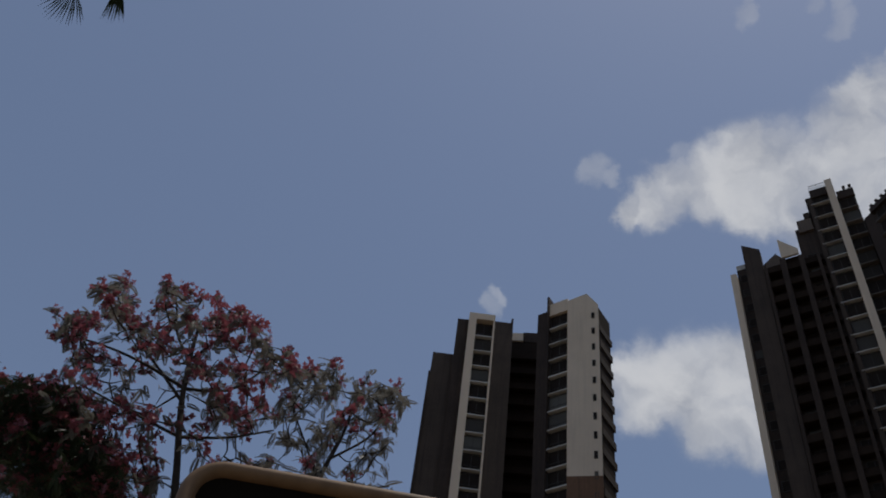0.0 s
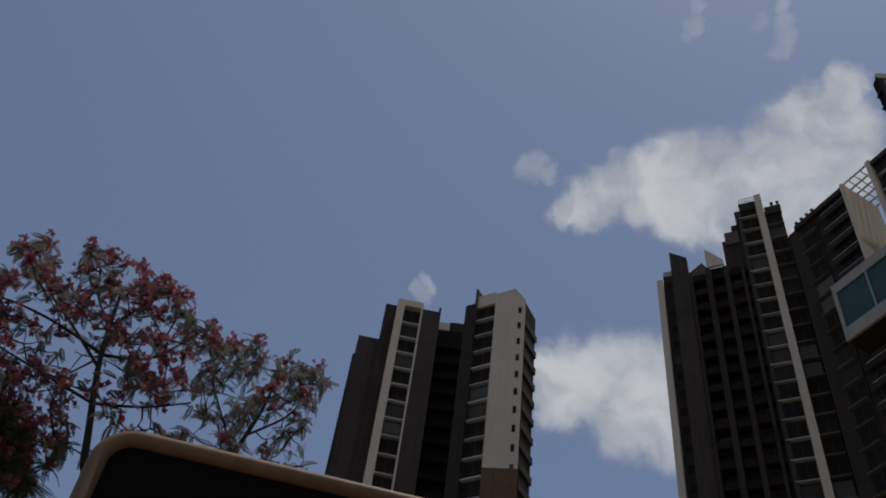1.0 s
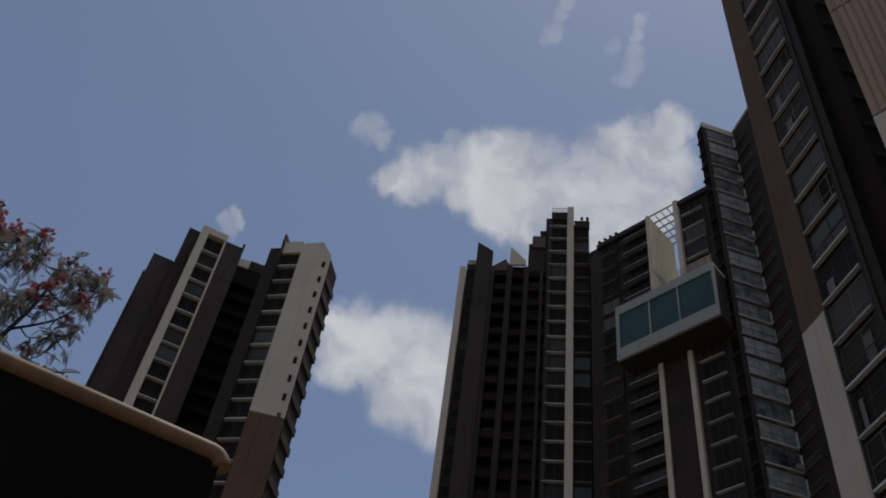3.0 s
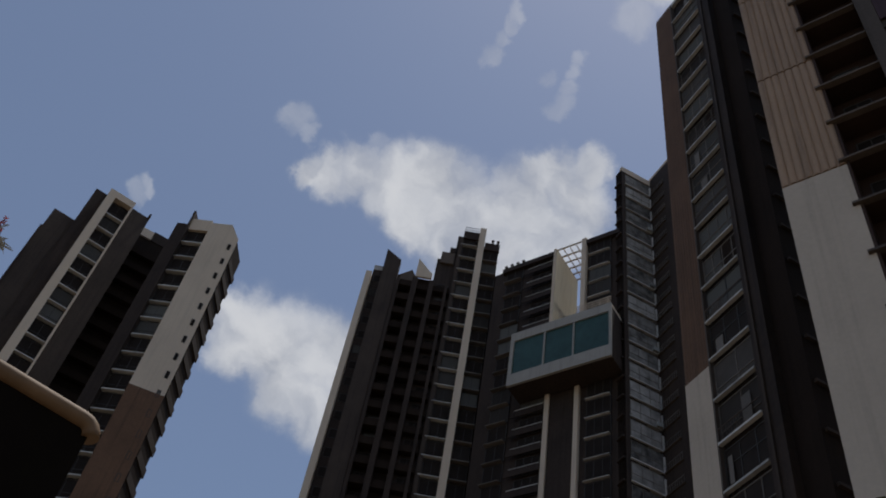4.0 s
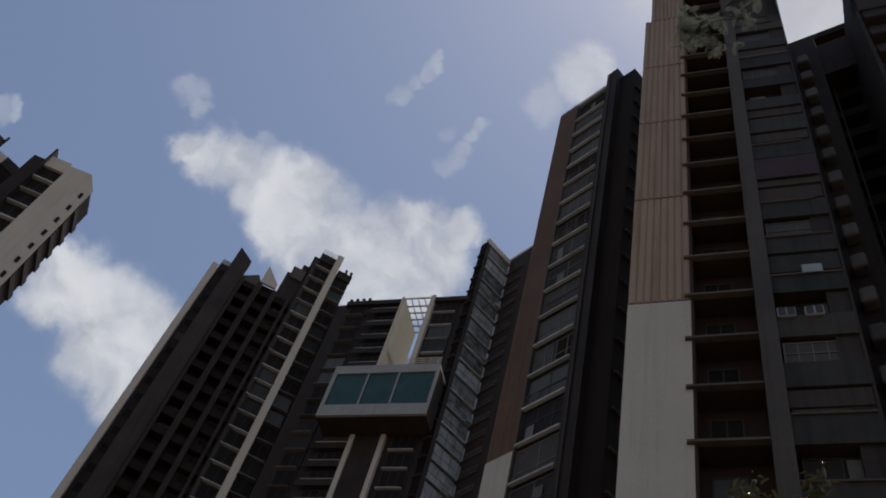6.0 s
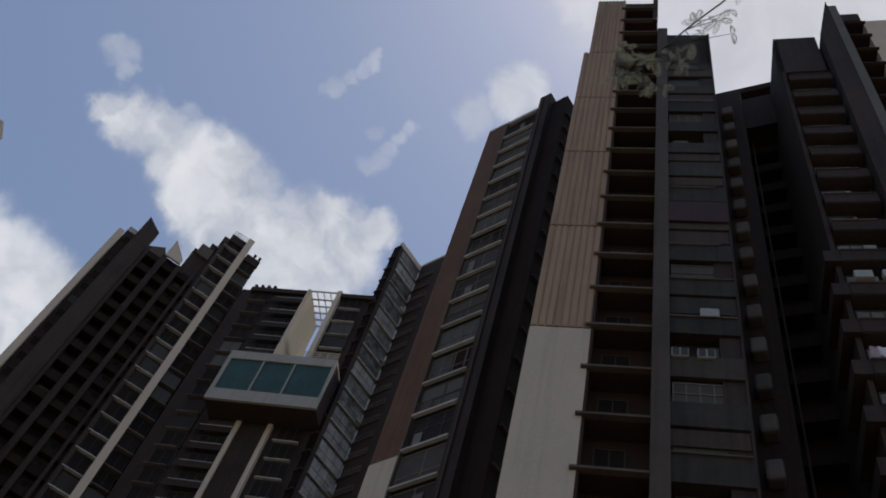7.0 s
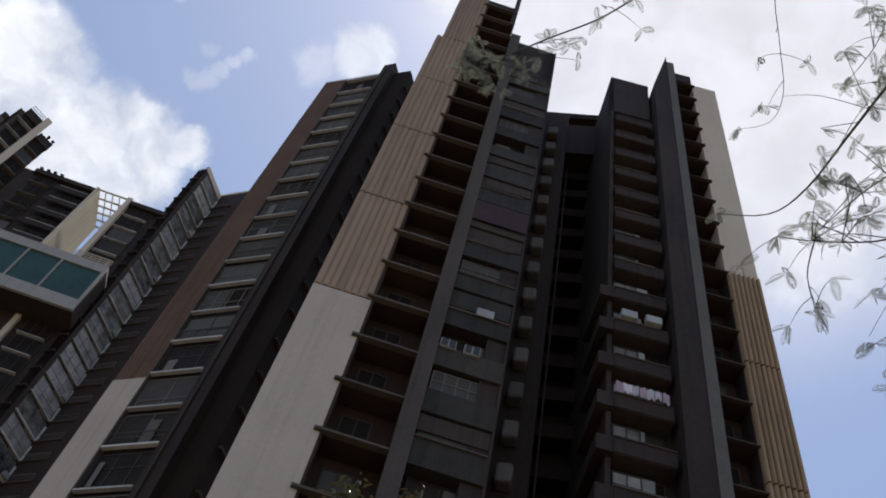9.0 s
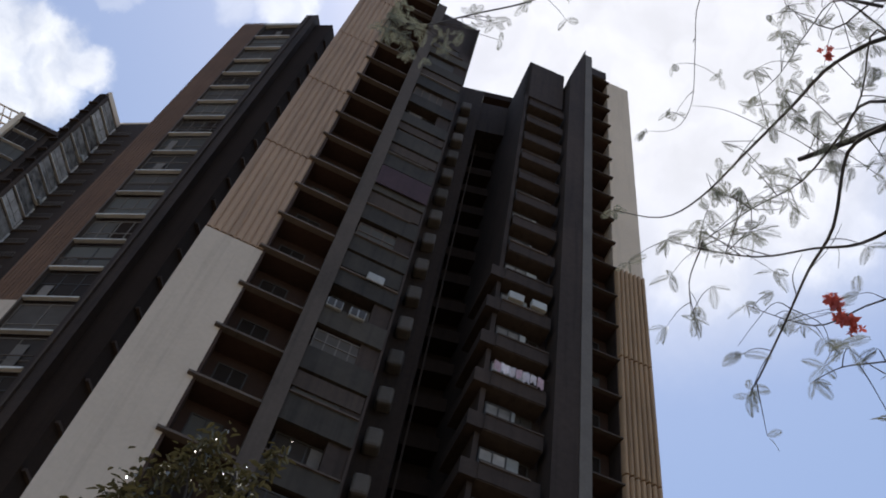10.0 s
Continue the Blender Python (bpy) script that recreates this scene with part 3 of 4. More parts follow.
fd.wall(p0, p1, -0.02, 9, 0, 37.2, OFFW, "white rendered base wall")


def ribbed_panel(front, x0, x1, z0, z1, n, mat=None, deep=0.09):
    """A cladding panel with n rounded vertical ribs and a shadow joint at its foot."""
    bm = bmesh.new()
    cols = []
    steps = n * 6
    for i in range(steps + 1):
        k = i / 6 % 1.0
        y = -deep * max(0.0, math.sin(math.pi * k)) ** 0.6 + 0.04
        x = x0 + (x1 - x0) * i / steps
        cols.append([bm.verts.new((x, y, z)) for z in (z0 + 0.1, z1 - 0.03)] + [bm.verts.new((x, 0.12, z)) for z in (z0 + 0.1, z1 - 0.03)])
    for a, b in zip(cols, cols[1:]):
        bm.faces.new((a[0], b[0], b[1], a[1]))
        bm.faces.new((a[2], b[2], b[0], a[0]))
        bm.faces.new((a[1], b[1], b[3], a[3]))
    for c in (cols[0], cols[-1]):
        bm.faces.new((c[0], c[1], c[3], c[2]))
    return front.add("cladding_panel", bm, mat or TAN, "tan-brown deeply ribbed cladding panel" if mat else "tan vertically ribbed cladding panel")


zj = [37.2, 46.4, 55.5, 64.0, 72.8, zd]
for i, (a, b) in enumerate(zip(zj, zj[1:])):
    ribbed_panel(fd, p0 + (0.4 if i == 4 else 0.0), p1, a, b, 8)
fd.wall(p1, q0, 1.2, 9, 0, 85.4, UMBER, "dark umber recessed balcony wall")
fd.wall(q0 - 0.4, q0, -0.1, 9, 80, 88.4, CHAR, name="fin")
fd.wall(p1, q0, 0.5, 9, 84.6, 86.4, CHAR)
fd.wall(p1, p1 + 0.12, 0.0, 1.2, 0, 84.6, UMBER)
fld = storeys(37.5 + 3.05 * 15, 3.05)
fld = [z for z in fld if z < 84]
fd.repeat("balcony_slab", boxes((p1 + 0.12, q0, 0.12, 1.2, -0.1, 0.0)), UMBER, fld)
fd.repeat("ledge", boxes((p1 - 0.26, q0, -0.2, 0.12, -0.12, 0.0)), LEDGE, fld, label="thin concrete balcony ledge")
fd.windows(p1 + 0.5, q0 - 0.9, 1.1, [z + 0.15 for z in fld], 3.0, 1, tall=2.2)
fd.wall(q0, q1, -0.3, 9, 0, 77.5, GREY, "grey rendered pilaster", name="pilaster")
fd.wall(q1, b1, 0.8, 9, 0, 76.7, CHAR)
fd.wall(q1, b1, 0.0, 0.8, 70.4, 76.7, CHAR)
bay = [z for z in fld if z < 69]
zac = min(bay, key=lambda z: abs(z - high(1.2, 26.2)))
fd.repeat("balcony_slab", boxes((q1, b1 - 0.1, 0.0, 0.8, -0.36, -0.2)), CHAR, bay)
random.seed(31)
for z in bay:
    top_of = random.uniform(0.9, 1.3)
    fd.add("balcony_wall", boxes((q1, b1 - 0.1, -0.15, 0.0, -0.3, top_of)), SLATE, "slate balcony parapet", z=z - 0.1)
    if random.random() < 0.6:
        fd.add("sill", boxes((q1, b1 - random.choice((0.15, 0.6)), -0.24, 0.1, top_of - 0.1, top_of - 0.02)), random.choice((LEDGE, POD)), z=z - 0.05)
    k = 0.9 if z == zac else random.random()
    if k < 0.4:
        fd.add("infill_panel", boxes((q1 + 0.02, b1 - 0.15, -0.06, 0.05, top_of + random.uniform(0.25, 0.5), 2.55)), random.choice((SLATE, MID)), "slate panel closing in a balcony", z=z)
        fd.windows(q1 + 0.1, b1 - 0.25, 0.0, [z + top_of - 0.05], 3.0, random.choice((2, 3)), 0.0, DUSK, 0.9, FRAME)
    elif k < 0.7:
        fd.windows(q1 + 0.1, b1 - 0.25, 0.02, [z + top_of - 0.05], 3.0, random.choice((2, 3, 4)), random.choice((0.0, 0.5)), random.choice((MILK, DUSK)), 2.5 - top_of, random.choice((LEDGE, POD, FRAME)))
    else:
        fd.windows(q1 + 0.2, b1 - 0.3, 0.5, [z + 0.02], 3.0, 3, 0.4, DUSK)
        x = random.uniform(q1 + 0.3, b1 - 1.4)
        fd.add("curtain", boxes((x, x + 0.9, 0.42, 0.46, 0.9, 2.4)), POD, z=z)
    if random.random() < 0.15:
        x = random.uniform(q1 + 0.1, b1 - 1.0)
        part("ac_unit", un, None, td, "", fd.m @ Matrix.Translation((x, -0.3, z + top_of - 0.15)))
zp = min(bay, key=lambda z: abs(z - 45.5))
fd.add("awning", boxes((q1 + 0.02, b1 - 0.1, -0.3, -0.26, 0.2, 2.3)), PLUM, "faded plum cloth awning over a balcony", z=zp)
fd.wall(b1 - 0.12, b1, -0.1, 0.8, 0, 76.7, CHAR)
for i in range(2):
    o = part("ac_unit", soft_box(0, 0.75, 0, 0.3, 0, 0.62, 0.05), UNIT, td, "pale pair of air conditioners", fd.m @ Matrix.Translation((q1 + 0.05 + i * 1.1, -0.3, zac + 0.8)))
    part("fan_grille", boxes((0.06, 0.34, -0.02, 0, 0.06, 0.56), (0.42, 0.7, -0.02, 0, 0.06, 0.56)), FRAME, o)
cr = fd.a + fd.u * b1
fr = Front(td, cr, cr + at(75, 1.0) * 8)
fr.wall(0, 8, 0, 1, 0, 76.7, CHAR)
fg = Front(td, at(84.4, 32.2), at(94.5, 32.2))
S = fg.s
fg.wall(0, S(88.2), 0.6, 6, 0, high(2.43, 32.2), CHAR, "charcoal rendered recess wall")
# back of the gap, with its deep shade painted in
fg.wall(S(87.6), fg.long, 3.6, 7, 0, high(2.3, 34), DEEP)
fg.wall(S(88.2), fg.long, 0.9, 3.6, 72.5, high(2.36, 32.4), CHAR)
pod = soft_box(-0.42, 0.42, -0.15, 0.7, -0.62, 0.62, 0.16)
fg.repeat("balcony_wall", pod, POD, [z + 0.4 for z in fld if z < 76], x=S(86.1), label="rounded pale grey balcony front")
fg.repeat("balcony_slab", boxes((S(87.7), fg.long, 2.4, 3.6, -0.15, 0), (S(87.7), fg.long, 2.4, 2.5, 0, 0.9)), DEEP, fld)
fg.add("drain_pipe", boxes((S(88.6), S(88.6) + 0.11, 2.2, 2.31, 0, 74)), MID)


def ne(az, off=27.6, n=78.0):
    return at(az, off / math.cos(radians(n - az)))


fw = Front(td, ne(94.4), ne(110.05))
S = fw.s
k0, k1, k2, k3 = S(100.15), S(103.8), S(106.95), fw.long
fw.wall(0, k0 + 0.25, 0.8, 9, 0, 78.6, CHAR)
fw.wall(0, k0, 0.0, 0.8, 71.5, 78.6, CHAR)
fw.wall(0, 0.25, 0.0, 0.8, 0, 78.6, CHAR)
fle = [z for z in storeys(high(1.236, 30.6) + 3 * 14, 3.0) if z < 83]
bay = [z for z in fle if z < 71]
fw.repeat("balcony_wall", boxes((0.3, k0, -0.35, -0.2, -0.3, 0.7)), CHAR, bay, label="charcoal balcony parapet")
fw.repeat("sill", boxes((0.3, k0, -0.4, 0.8, 0.6, 0.7)), MID, bay[::2])
fw.repeat("sill", boxes((0.3, k0 - 0.5, -0.42, 0.8, 0.6, 0.7)), LEDGE, bay[1::2])
fw.repeat("sill", boxes((0.3, k0, -0.3, 0.8, -0.35, -0.2)), MID, bay)
hb = 0.35 + (k0 - 0.6) * 0.55
fw.windows(0.4, hb, 0.3, [z + 0.75 for z in bay], 3.0, 1, 0.5, PALE, 1.5)
fw.windows(hb + 0.1, k0 - 0.2, 0.7, [z + 0.02 for z in bay], 3.0, 1, 0.4)
fw.repeat("balcony_wall", boxes((-0.5, 0.3, -0.3, -0.15, -0.3, 0.65), (-0.5, -0.35, -0.15, 3.0, -0.3, 0.65), (-0.35, 0.3, -0.15, 3.0, -0.3, -0.12)), CHAR, [z for z in bay if z < 48])
fw.slanted(k0 + 0.25, k0 + (k1 - k0) * 0.74, -0.75, 9, 0, 77.5, 85.0, CHAR, "fin", "charcoal fin wall rising above the roof")
fw.wall(k0 + (k1 - k0) * 0.74, k1 + 0.05, -0.8, 9, 0, 83.6, POD, "pale grey rendered strip", name="pilaster")
fw.wall(k1, k2, 1.2, 9, 0, 84.2, UMBER)
fw.wall(k1, k2, 0.2, 1.2, 82.6, 84.2, CHAR)
fw.repeat("balcony_slab", boxes((k1, k2, 0.12, 1.2, -0.1, 0.0)), UMBER, fle)
fw.repeat("ledge", boxes((k1, k2 + 0.12, -0.12, 0.12, -0.1, 0.0)), MID, fle, label="thin concrete balcony ledge")
fw.windows(k1 + 0.3, k2 - 0.5, 1.1, [z + 0.1 for z in fle], 3.0, 1, tall=2.3)
fw.wall(k2, k3, 0.12, 8, 51.4, 82.0, WHITE, "white rendered upper wall")
fw.wall(k2, k3, 0.12, 8, 0, 51.4, CHAR)
for a, b in ((0, 8), (8, 16.6), (16.6, 25.3), (25.3, 34), (34, 42.7), (42.7, 51.4)):
    ribbed_panel(fw, k2 + 0.05, k3, a, b, 7, RUST, 0.24)
random.seed(11)
zw = min(bay, key=lambda z: abs(z - high(1.19, 29.5)))
ws = thing("washing", (0, 0), "pale and pink washing hung along a balcony", "washing")
ws.matrix_basis = Matrix.Translation(td.location) @ fw.m @ Matrix.Translation((0.5, -0.5, zw + 1.35))
for i in range(7):
    bm = bmesh.new()
    bmesh.ops.create_grid(bm, x_segments=5, y_segments=5, size=0.5)
    w, h, c = random.uniform(0.3, 0.42), random.uniform(0.5, 0.8), i * 0.37
    for v in bm.verts:
        x, y = v.co.x, v.co.y
        v.co = Vector((c + w * x, 0.05 * math.sin(9 * x + i) * (0.5 - y), h * (y - 0.5) - 0.06 * math.sin(5 * x + i)))
    bmesh.ops.solidify(bm, geom=bm.faces[:], thickness=0.012)
    part("cloth", bm, CLOTH if i % 3 else PINK, ws)
part("line", boxes((-0.2, 2.7, -0.006, 0.006, -0.012, 0.0)), FRAME, ws)
for z in (zw + 6, zw + 6.05):
    part("ac_unit", un, None, td, "pale air conditioner", fw.m @ Matrix.Translation((0.6 + (z - zw - 6) * 26, -0.6, z + 0.8)))
for z in bay[:14]:
    part("curtain", boxes((0.7, 2.0, 0.38, 0.42, 0.8, 2.3)), UNIT, td, "", fw.m @ Matrix.Translation((random.uniform(-0.1, 0.8), 0, z)))

# ---- board with rounded frame ----
DB = 7.0
bd = thing("sign_board", at(0, DB), "dark board seen from behind in rounded beige frame on posts", "sign board")
fq = Front(bd, at(-12.75, DB / math.cos(radians(12.75))), at(12.3, DB / math.cos(radians(12.3))))
L = fq.long


def rim(w, z0, z1, r, tube, k=12):
    """A rounded tube up the one side, round the corner and along the top, where it ends in a short bend."""
    pts = [Vector((0, 0, z0 + (z1 - r - z0) * i / 4)) for i in range(4)]
    pts += [Vector((r - r * math.cos(radians(9 * i)), 0, z1 - r + r * math.sin(radians(9 * i)))) for i in range(11)]
    pts += [Vector((r + (w - r) * i / 8, 0, z1)) for i in range(1, 8)]
    pts += [Vector((w - 0.12 * (1 - math.sin(radians(22 * i))), 0, z1 - 0.12 * (1 - math.cos(radians(22 * i))))) for i in range(5)]
    bm = bmesh.new()
    rings = []
    for i, p in enumerate(pts):
        t = (pts[min(i + 1, len(pts) - 1)] - pts[max(i - 1, 0)]).normalized()
        n = Vector((-t.z, 0, t.x))
        rings.append([bm.verts.new(p + n * tube * math.cos(2 * math.pi * j / k) + Vector((0, 1, 0)) * tube * 1.3 * math.sin(2 * math.pi * j / k)) for j in range(k)])
    for a, b in zip(rings, rings[1:]):
        for j in range(k):
            bm.faces.new((a[j], a[(j + 1) % k], b[(j + 1) % k], b[j]))
    bm.faces.new(rings[0])
    bm.faces.new(rings[-1])
    bmesh.ops.recalc_face_normals(bm, faces=bm.faces[:])
    for f in bm.faces:
        f.smooth = len(f.verts) == 4
    return bm


ZB = high(0.698, DB)
fq.add("frame", rim(L, 3.3, ZB - 0.09, 0.28, 0.08), COPE, "beige rounded frame")
fq.wall(0.05, L - 0.02, -0.02, 0.04, 3.3, ZB - 0.14, BOARD, "dark board", "board")
for x in (0.5, L - 0.5):
    fq.add("post", boxes((x - 0.07, x + 0.07, 0.04, 0.18, 0, ZB - 0.3)), FRAME)


# ---- plants ----
def tube(pts, r0, r1, k=6):
    """Vertices and faces of a tapered limb along a smooth line of points."""
    line = []
    n = len(pts)
    for i in range(n - 1):
        a, b, c, d = pts[max(i - 1, 0)], pts[i], pts[i + 1], pts[min(i + 2, n - 1)]
        for j in range(4):
            t = j / 4
            line.append(0.5 * ((2 * b) + (c - a) * t + (2 * a - 5 * b + 4 * c - d) * t * t + (3 * b - a - 3 * c + d) * t ** 3))
    line.append(pts[-1])
    vs, fs = [], []
    for i, p in enumerate(line):
        t = (line[min(i + 1, len(line) - 1)] - line[max(i - 1, 0)]).normalized()
        q = t.to_track_quat("Z", "Y")
        r = r0 + (r1 - r0) * i / (len(line) - 1)
        for j in range(k):
            a = 2 * math.pi * j / k
            vs.append(p + q @ Vector((r * math.cos(a), r * math.sin(a), 0)))
        if i:
            o = len(vs) - k
            fs += [(o - k + j, o - k + (j + 1) % k, o + (j + 1) % k, o + j) for j in range(k)]
    return vs, fs, line


class Heap:
    """Gathers many small pieces into one mesh."""

    def __init__(self):
        self.v, self.f = [], []

    def put(self, vs, fs, m=None):
        o = len(self.v)
        self.v += [tuple(m @ Vector(p)) for p in vs] if m is not None else [tuple(p) for p in vs]
        self.f += [tuple(o + i for i in q) for q in fs]

    def done(self, name, mat, parent, label="", kind="", smooth=True):
        me = bpy.data.meshes.new(name)
        base = parent.location if parent else Vector((0, 0, 0))
        me.from_pydata([(x - base.x, y - base.y, z - base.z) for x, y, z in self.v], [], self.f)
        me.materials.append(mat)
        me.polygons.foreach_set("use_smooth", [smooth] * len(me.polygons))
        ob = new(name, me)
        ob.parent = parent
        return tagged(ob, label, kind=kind)


def feather_leaf(length=0.34, pairs=9, wide=0.13, droop=0.25, thin=0.011):
    """A feathery double-pinnate leaf: a bent stalk with pairs of narrow pinnae."""
    vs, fs = [], []

    def quad(p, d, s, l, w):
        o = len(vs)
        vs.extend((p, p + d * l * 0.45 + s * w, p + d * l, p + d * l * 0.45 - s * w))
        fs.append((o, o + 1, o + 2, o + 3))

    for i in range(pairs):
        t = (i + 1) / (pairs + 0.3)
        p = Vector((t * length, 0, -droop * length * t * t))
        w = wide * (0.35 + 0.65 * math.sin(math.pi * min(1, t * 0.9 + 0.12)))
        for sgn in (-1, 1):
            d = Vector((0.45, sgn * 0.85, -0.25)).normalized()
            quad(p, d, Vector((0.9, -sgn * 0.4, 0)), w, thin)
    o = len(vs)
    vs.extend((Vector((0, -0.004, 0)), Vector((0, 0.004, 0)), Vector((length, 0, -droop * length))))
    fs.append((o, o + 1, o + 2))
    return vs, fs


def oval_leaf(length=0.14, wide=0.03):
    vs = [Vector(p) for p in ((0, 0, 0), (length * 0.35, wide, 0.01), (length * 0.8, wide * 0.7, -0.01), (length, 0, -0.03), (length * 0.8, -wide * 0.7, -0.01), (length * 0.35, -wide, 0.01))]
    return vs, [(0, 1, 2, 3), (0, 3, 4, 5)]


def blossom():
    vs, fs = [], []
    for i in range(6):
        a = i * 1.05
        d, s = Vector((math.cos(a), math.sin(a), 0.35 * (-1) ** i)), Vector((-math.sin(a), math.cos(a), 0.2))
        o = len(vs)
        vs.extend((Vector((0, 0, 0)), d * 0.03 + s * 0.022, d * 0.062, d * 0.03 - s * 0.022))
        fs.append((o, o + 1, o + 2, o + 3))
    return vs, fs


def any_turn(rng, pitch=(-50, 25)):
    return Euler((radians(rng.uniform(-35, 35)), radians(-rng.uniform(*pitch)), rng.uniform(0, 6.283))).to_matrix().to_4x4()


def grow(rng, p, d, r, length, depth, wood, tips, spread=0.7, flat=0.35):
    """A limb that forks into smaller ones; its ends are gathered in tips."""
    pts, q, step = [p], p.copy(), length / 4
    for _ in range(4):
        d = (d + Vector((rng.gauss(0, 0.16), rng.gauss(0, 0.16), rng.gauss(0, 0.12) - flat * d.z * 0.25))).normalized()
        q = q + d * step
        pts.append(q.copy())
    vs, fs, line = tube(pts, r, r * 0.55, 6 if r > 0.02 else 4)
    wood.put(vs, fs)
    if depth == 0:
        tips += [(q.copy(), d), (line[len(line) // 2], d), (line[3 * len(line) // 4], d)]
        return
    for i in range(3 if depth > 1 else 3):
        t = line[int(len(line) * (0.55 + 0.22 * i)) if i < 2 else -1]
        side = Vector((rng.gauss(0, 1), rng.gauss(0, 1), rng.gauss(0, 0.55))).normalized()
        grow(rng, t.copy(), (d + side * spread).normalized(), r * 0.55, length * rng.uniform(0.6, 0.8), depth - 1, wood, tips, spread, flat)


def at3(az, tan, d):
    p = at(az, d)
    return Vector((p.x, p.y, high(tan, d)))


def crown_tree(name, label, d, stem, domes, twigs, seed, leaf_mat, per, flowers, leaf=0.3, thick=0.12, limbs=()):
    """A tree whose twigs reach from the nearest wood to points spread through rounded domes of crown (bearing, slope, half-widths of both).
    Clusters of leaves, and of blossom, sit at the twigs' ends."""
    rng = random.Random(seed)
    foot = at(stem[0][0], d)
    tr = thing(name, foot, label, "tree")
    wood, crown, red = Heap(), Heap(), Heap()
    line = [Vector((foot.x, foot.y, 0)), Vector((foot.x + 0.05, foot.y, 2.5))] + [at3(a, k, d) for a, k in stem]
    vs, fs, nodes = tube(line, thick, thick * 0.3, 9)
    wood.put(vs, fs)
    nodes = [p for p in nodes if p.z > 0.55 * line[-1].z]
    for limb in limbs:
        vs, fs, more = tube([at3(a, k, d + 0.12 * i * (-1) ** len(limb)) for i, (a, k) in enumerate(limb)], thick * 0.32, 0.012, 6)
        wood.put(vs, fs)
        nodes += more
    ends = []
    for _ in range(twigs):
        az, tan, wa, wt_ = rng.choice(domes)
        while True:
            u, v = rng.uniform(-1, 1), rng.uniform(-1, 1)
            if u * u + v * v < 1:
                break
        ends.append(at3(az + wa * u, tan + wt_ * v, d + rng.uniform(-0.1, 0.1) * d))
    ends.sort(key=lambda p: min((p - q).length for q in nodes))
    grid = np.array([tuple(p) for p in nodes])
    for e in ends:
        near_ = Vector(grid[np.argmin(((grid - np.array(e)) ** 2 * (1, 1, 1.6)).sum(1))])
        gap = (e - near_).length
        mid = near_.lerp(e, 0.5) + Vector((rng.gauss(0, 0.1), rng.gauss(0, 0.1), -0.08 + rng.gauss(0, 0.08))) * gap
        r = min(0.05, 0.007 + 0.022 * gap)
        vs, fs, more = tube([near_, mid, e], r, 0.005, 5)
        wood.put(vs, fs)
        grid = np.vstack([grid, np.array([tuple(p) for p in more[2:]])])
    lv, ff = feather_leaf(leaf, 12, 0.062, 0.4, 0.012), blossom()
    for p in ends:
        for _ in range(rng.randint(per - 2, per + 2)):
            m = Matrix.Translation(p + Vector([rng.gauss(0, 0.04) for _ in range(3)])) @ any_turn(rng, (-60, 20)) @ Matrix.Scale(rng.uniform(0.55, 1.15), 4)
            crown.put(*lv, m)
        if rng.random() < flowers:
            for _ in range(13):
                red.put(*ff, Matrix.Translation(p + Vector((0, 0, 0.05)) + Vector([rng.gauss(0, 0.06) for _ in range(3)])) @ any_turn(rng, (-90, 90)) @ Matrix.Scale(rng.uniform(0.6, 1.05), 4))
    wood.done("trunk", BARK, tr, "thin dark trunk and limbs")
    crown.done("crown", leaf_mat, tr, "feathery green leaves", "stuff", False)
    if red.v:
        red.done("blossom", PETAL, tr, "dull red flower clusters", "stuff", False)
    return tr


crown_tree("flame_tree", "flame tree with dull red blossom and feathery leaves", 12.0, [(-12.9, 0.55), (-13.6, 0.63), (-15.2, 0.74), (-15.9, 0.815), (-16.2, 0.87)],
           [(-22.5, 0.865, 1.6, 0.035), (-24.0, 0.79, 2.0, 0.03), (-17.5, 0.905, 2.6, 0.035), (-13.5, 0.89, 1.8, 0.04), (-19.8, 0.84, 2.6, 0.04), (-16.0, 0.83, 3.5, 0.05), (-10.5, 0.86, 2.2, 0.04), (-21.5, 0.72, 3.0, 0.05), (-15.5, 0.74, 5.0, 0.05), (-11.5, 0.78, 3.0, 0.05), (-14.5, 0.67, 6.5, 0.05), (-18.5, 0.66, 4.5, 0.05), (-11.0, 0.67, 4.0, 0.05)], 370, 3, LEAF, 3, 0.5, 0.22, 0.085,
           [[(-15.3, 0.75), (-18.0, 0.79), (-21.0, 0.83), (-23.0, 0.885)], [(-15.5, 0.77), (-19.0, 0.785), (-22.5, 0.785), (-25.4, 0.77)], [(-15.9, 0.815), (-17.5, 0.85), (-18.5, 0.9), (-19.6, 0.925)], [(-15.9, 0.815), (-14.6, 0.86), (-13.3, 0.9), (-12.6, 0.92)], [(-15.5, 0.77), (-12.5, 0.79), (-10.5, 0.84), (-8.8, 0.89)], [(-14.6, 0.7), (-11.5, 0.72), (-8.5, 0.75)], [(-14.6, 0.7), (-18.0, 0.71), (-22.0, 0.72)]])
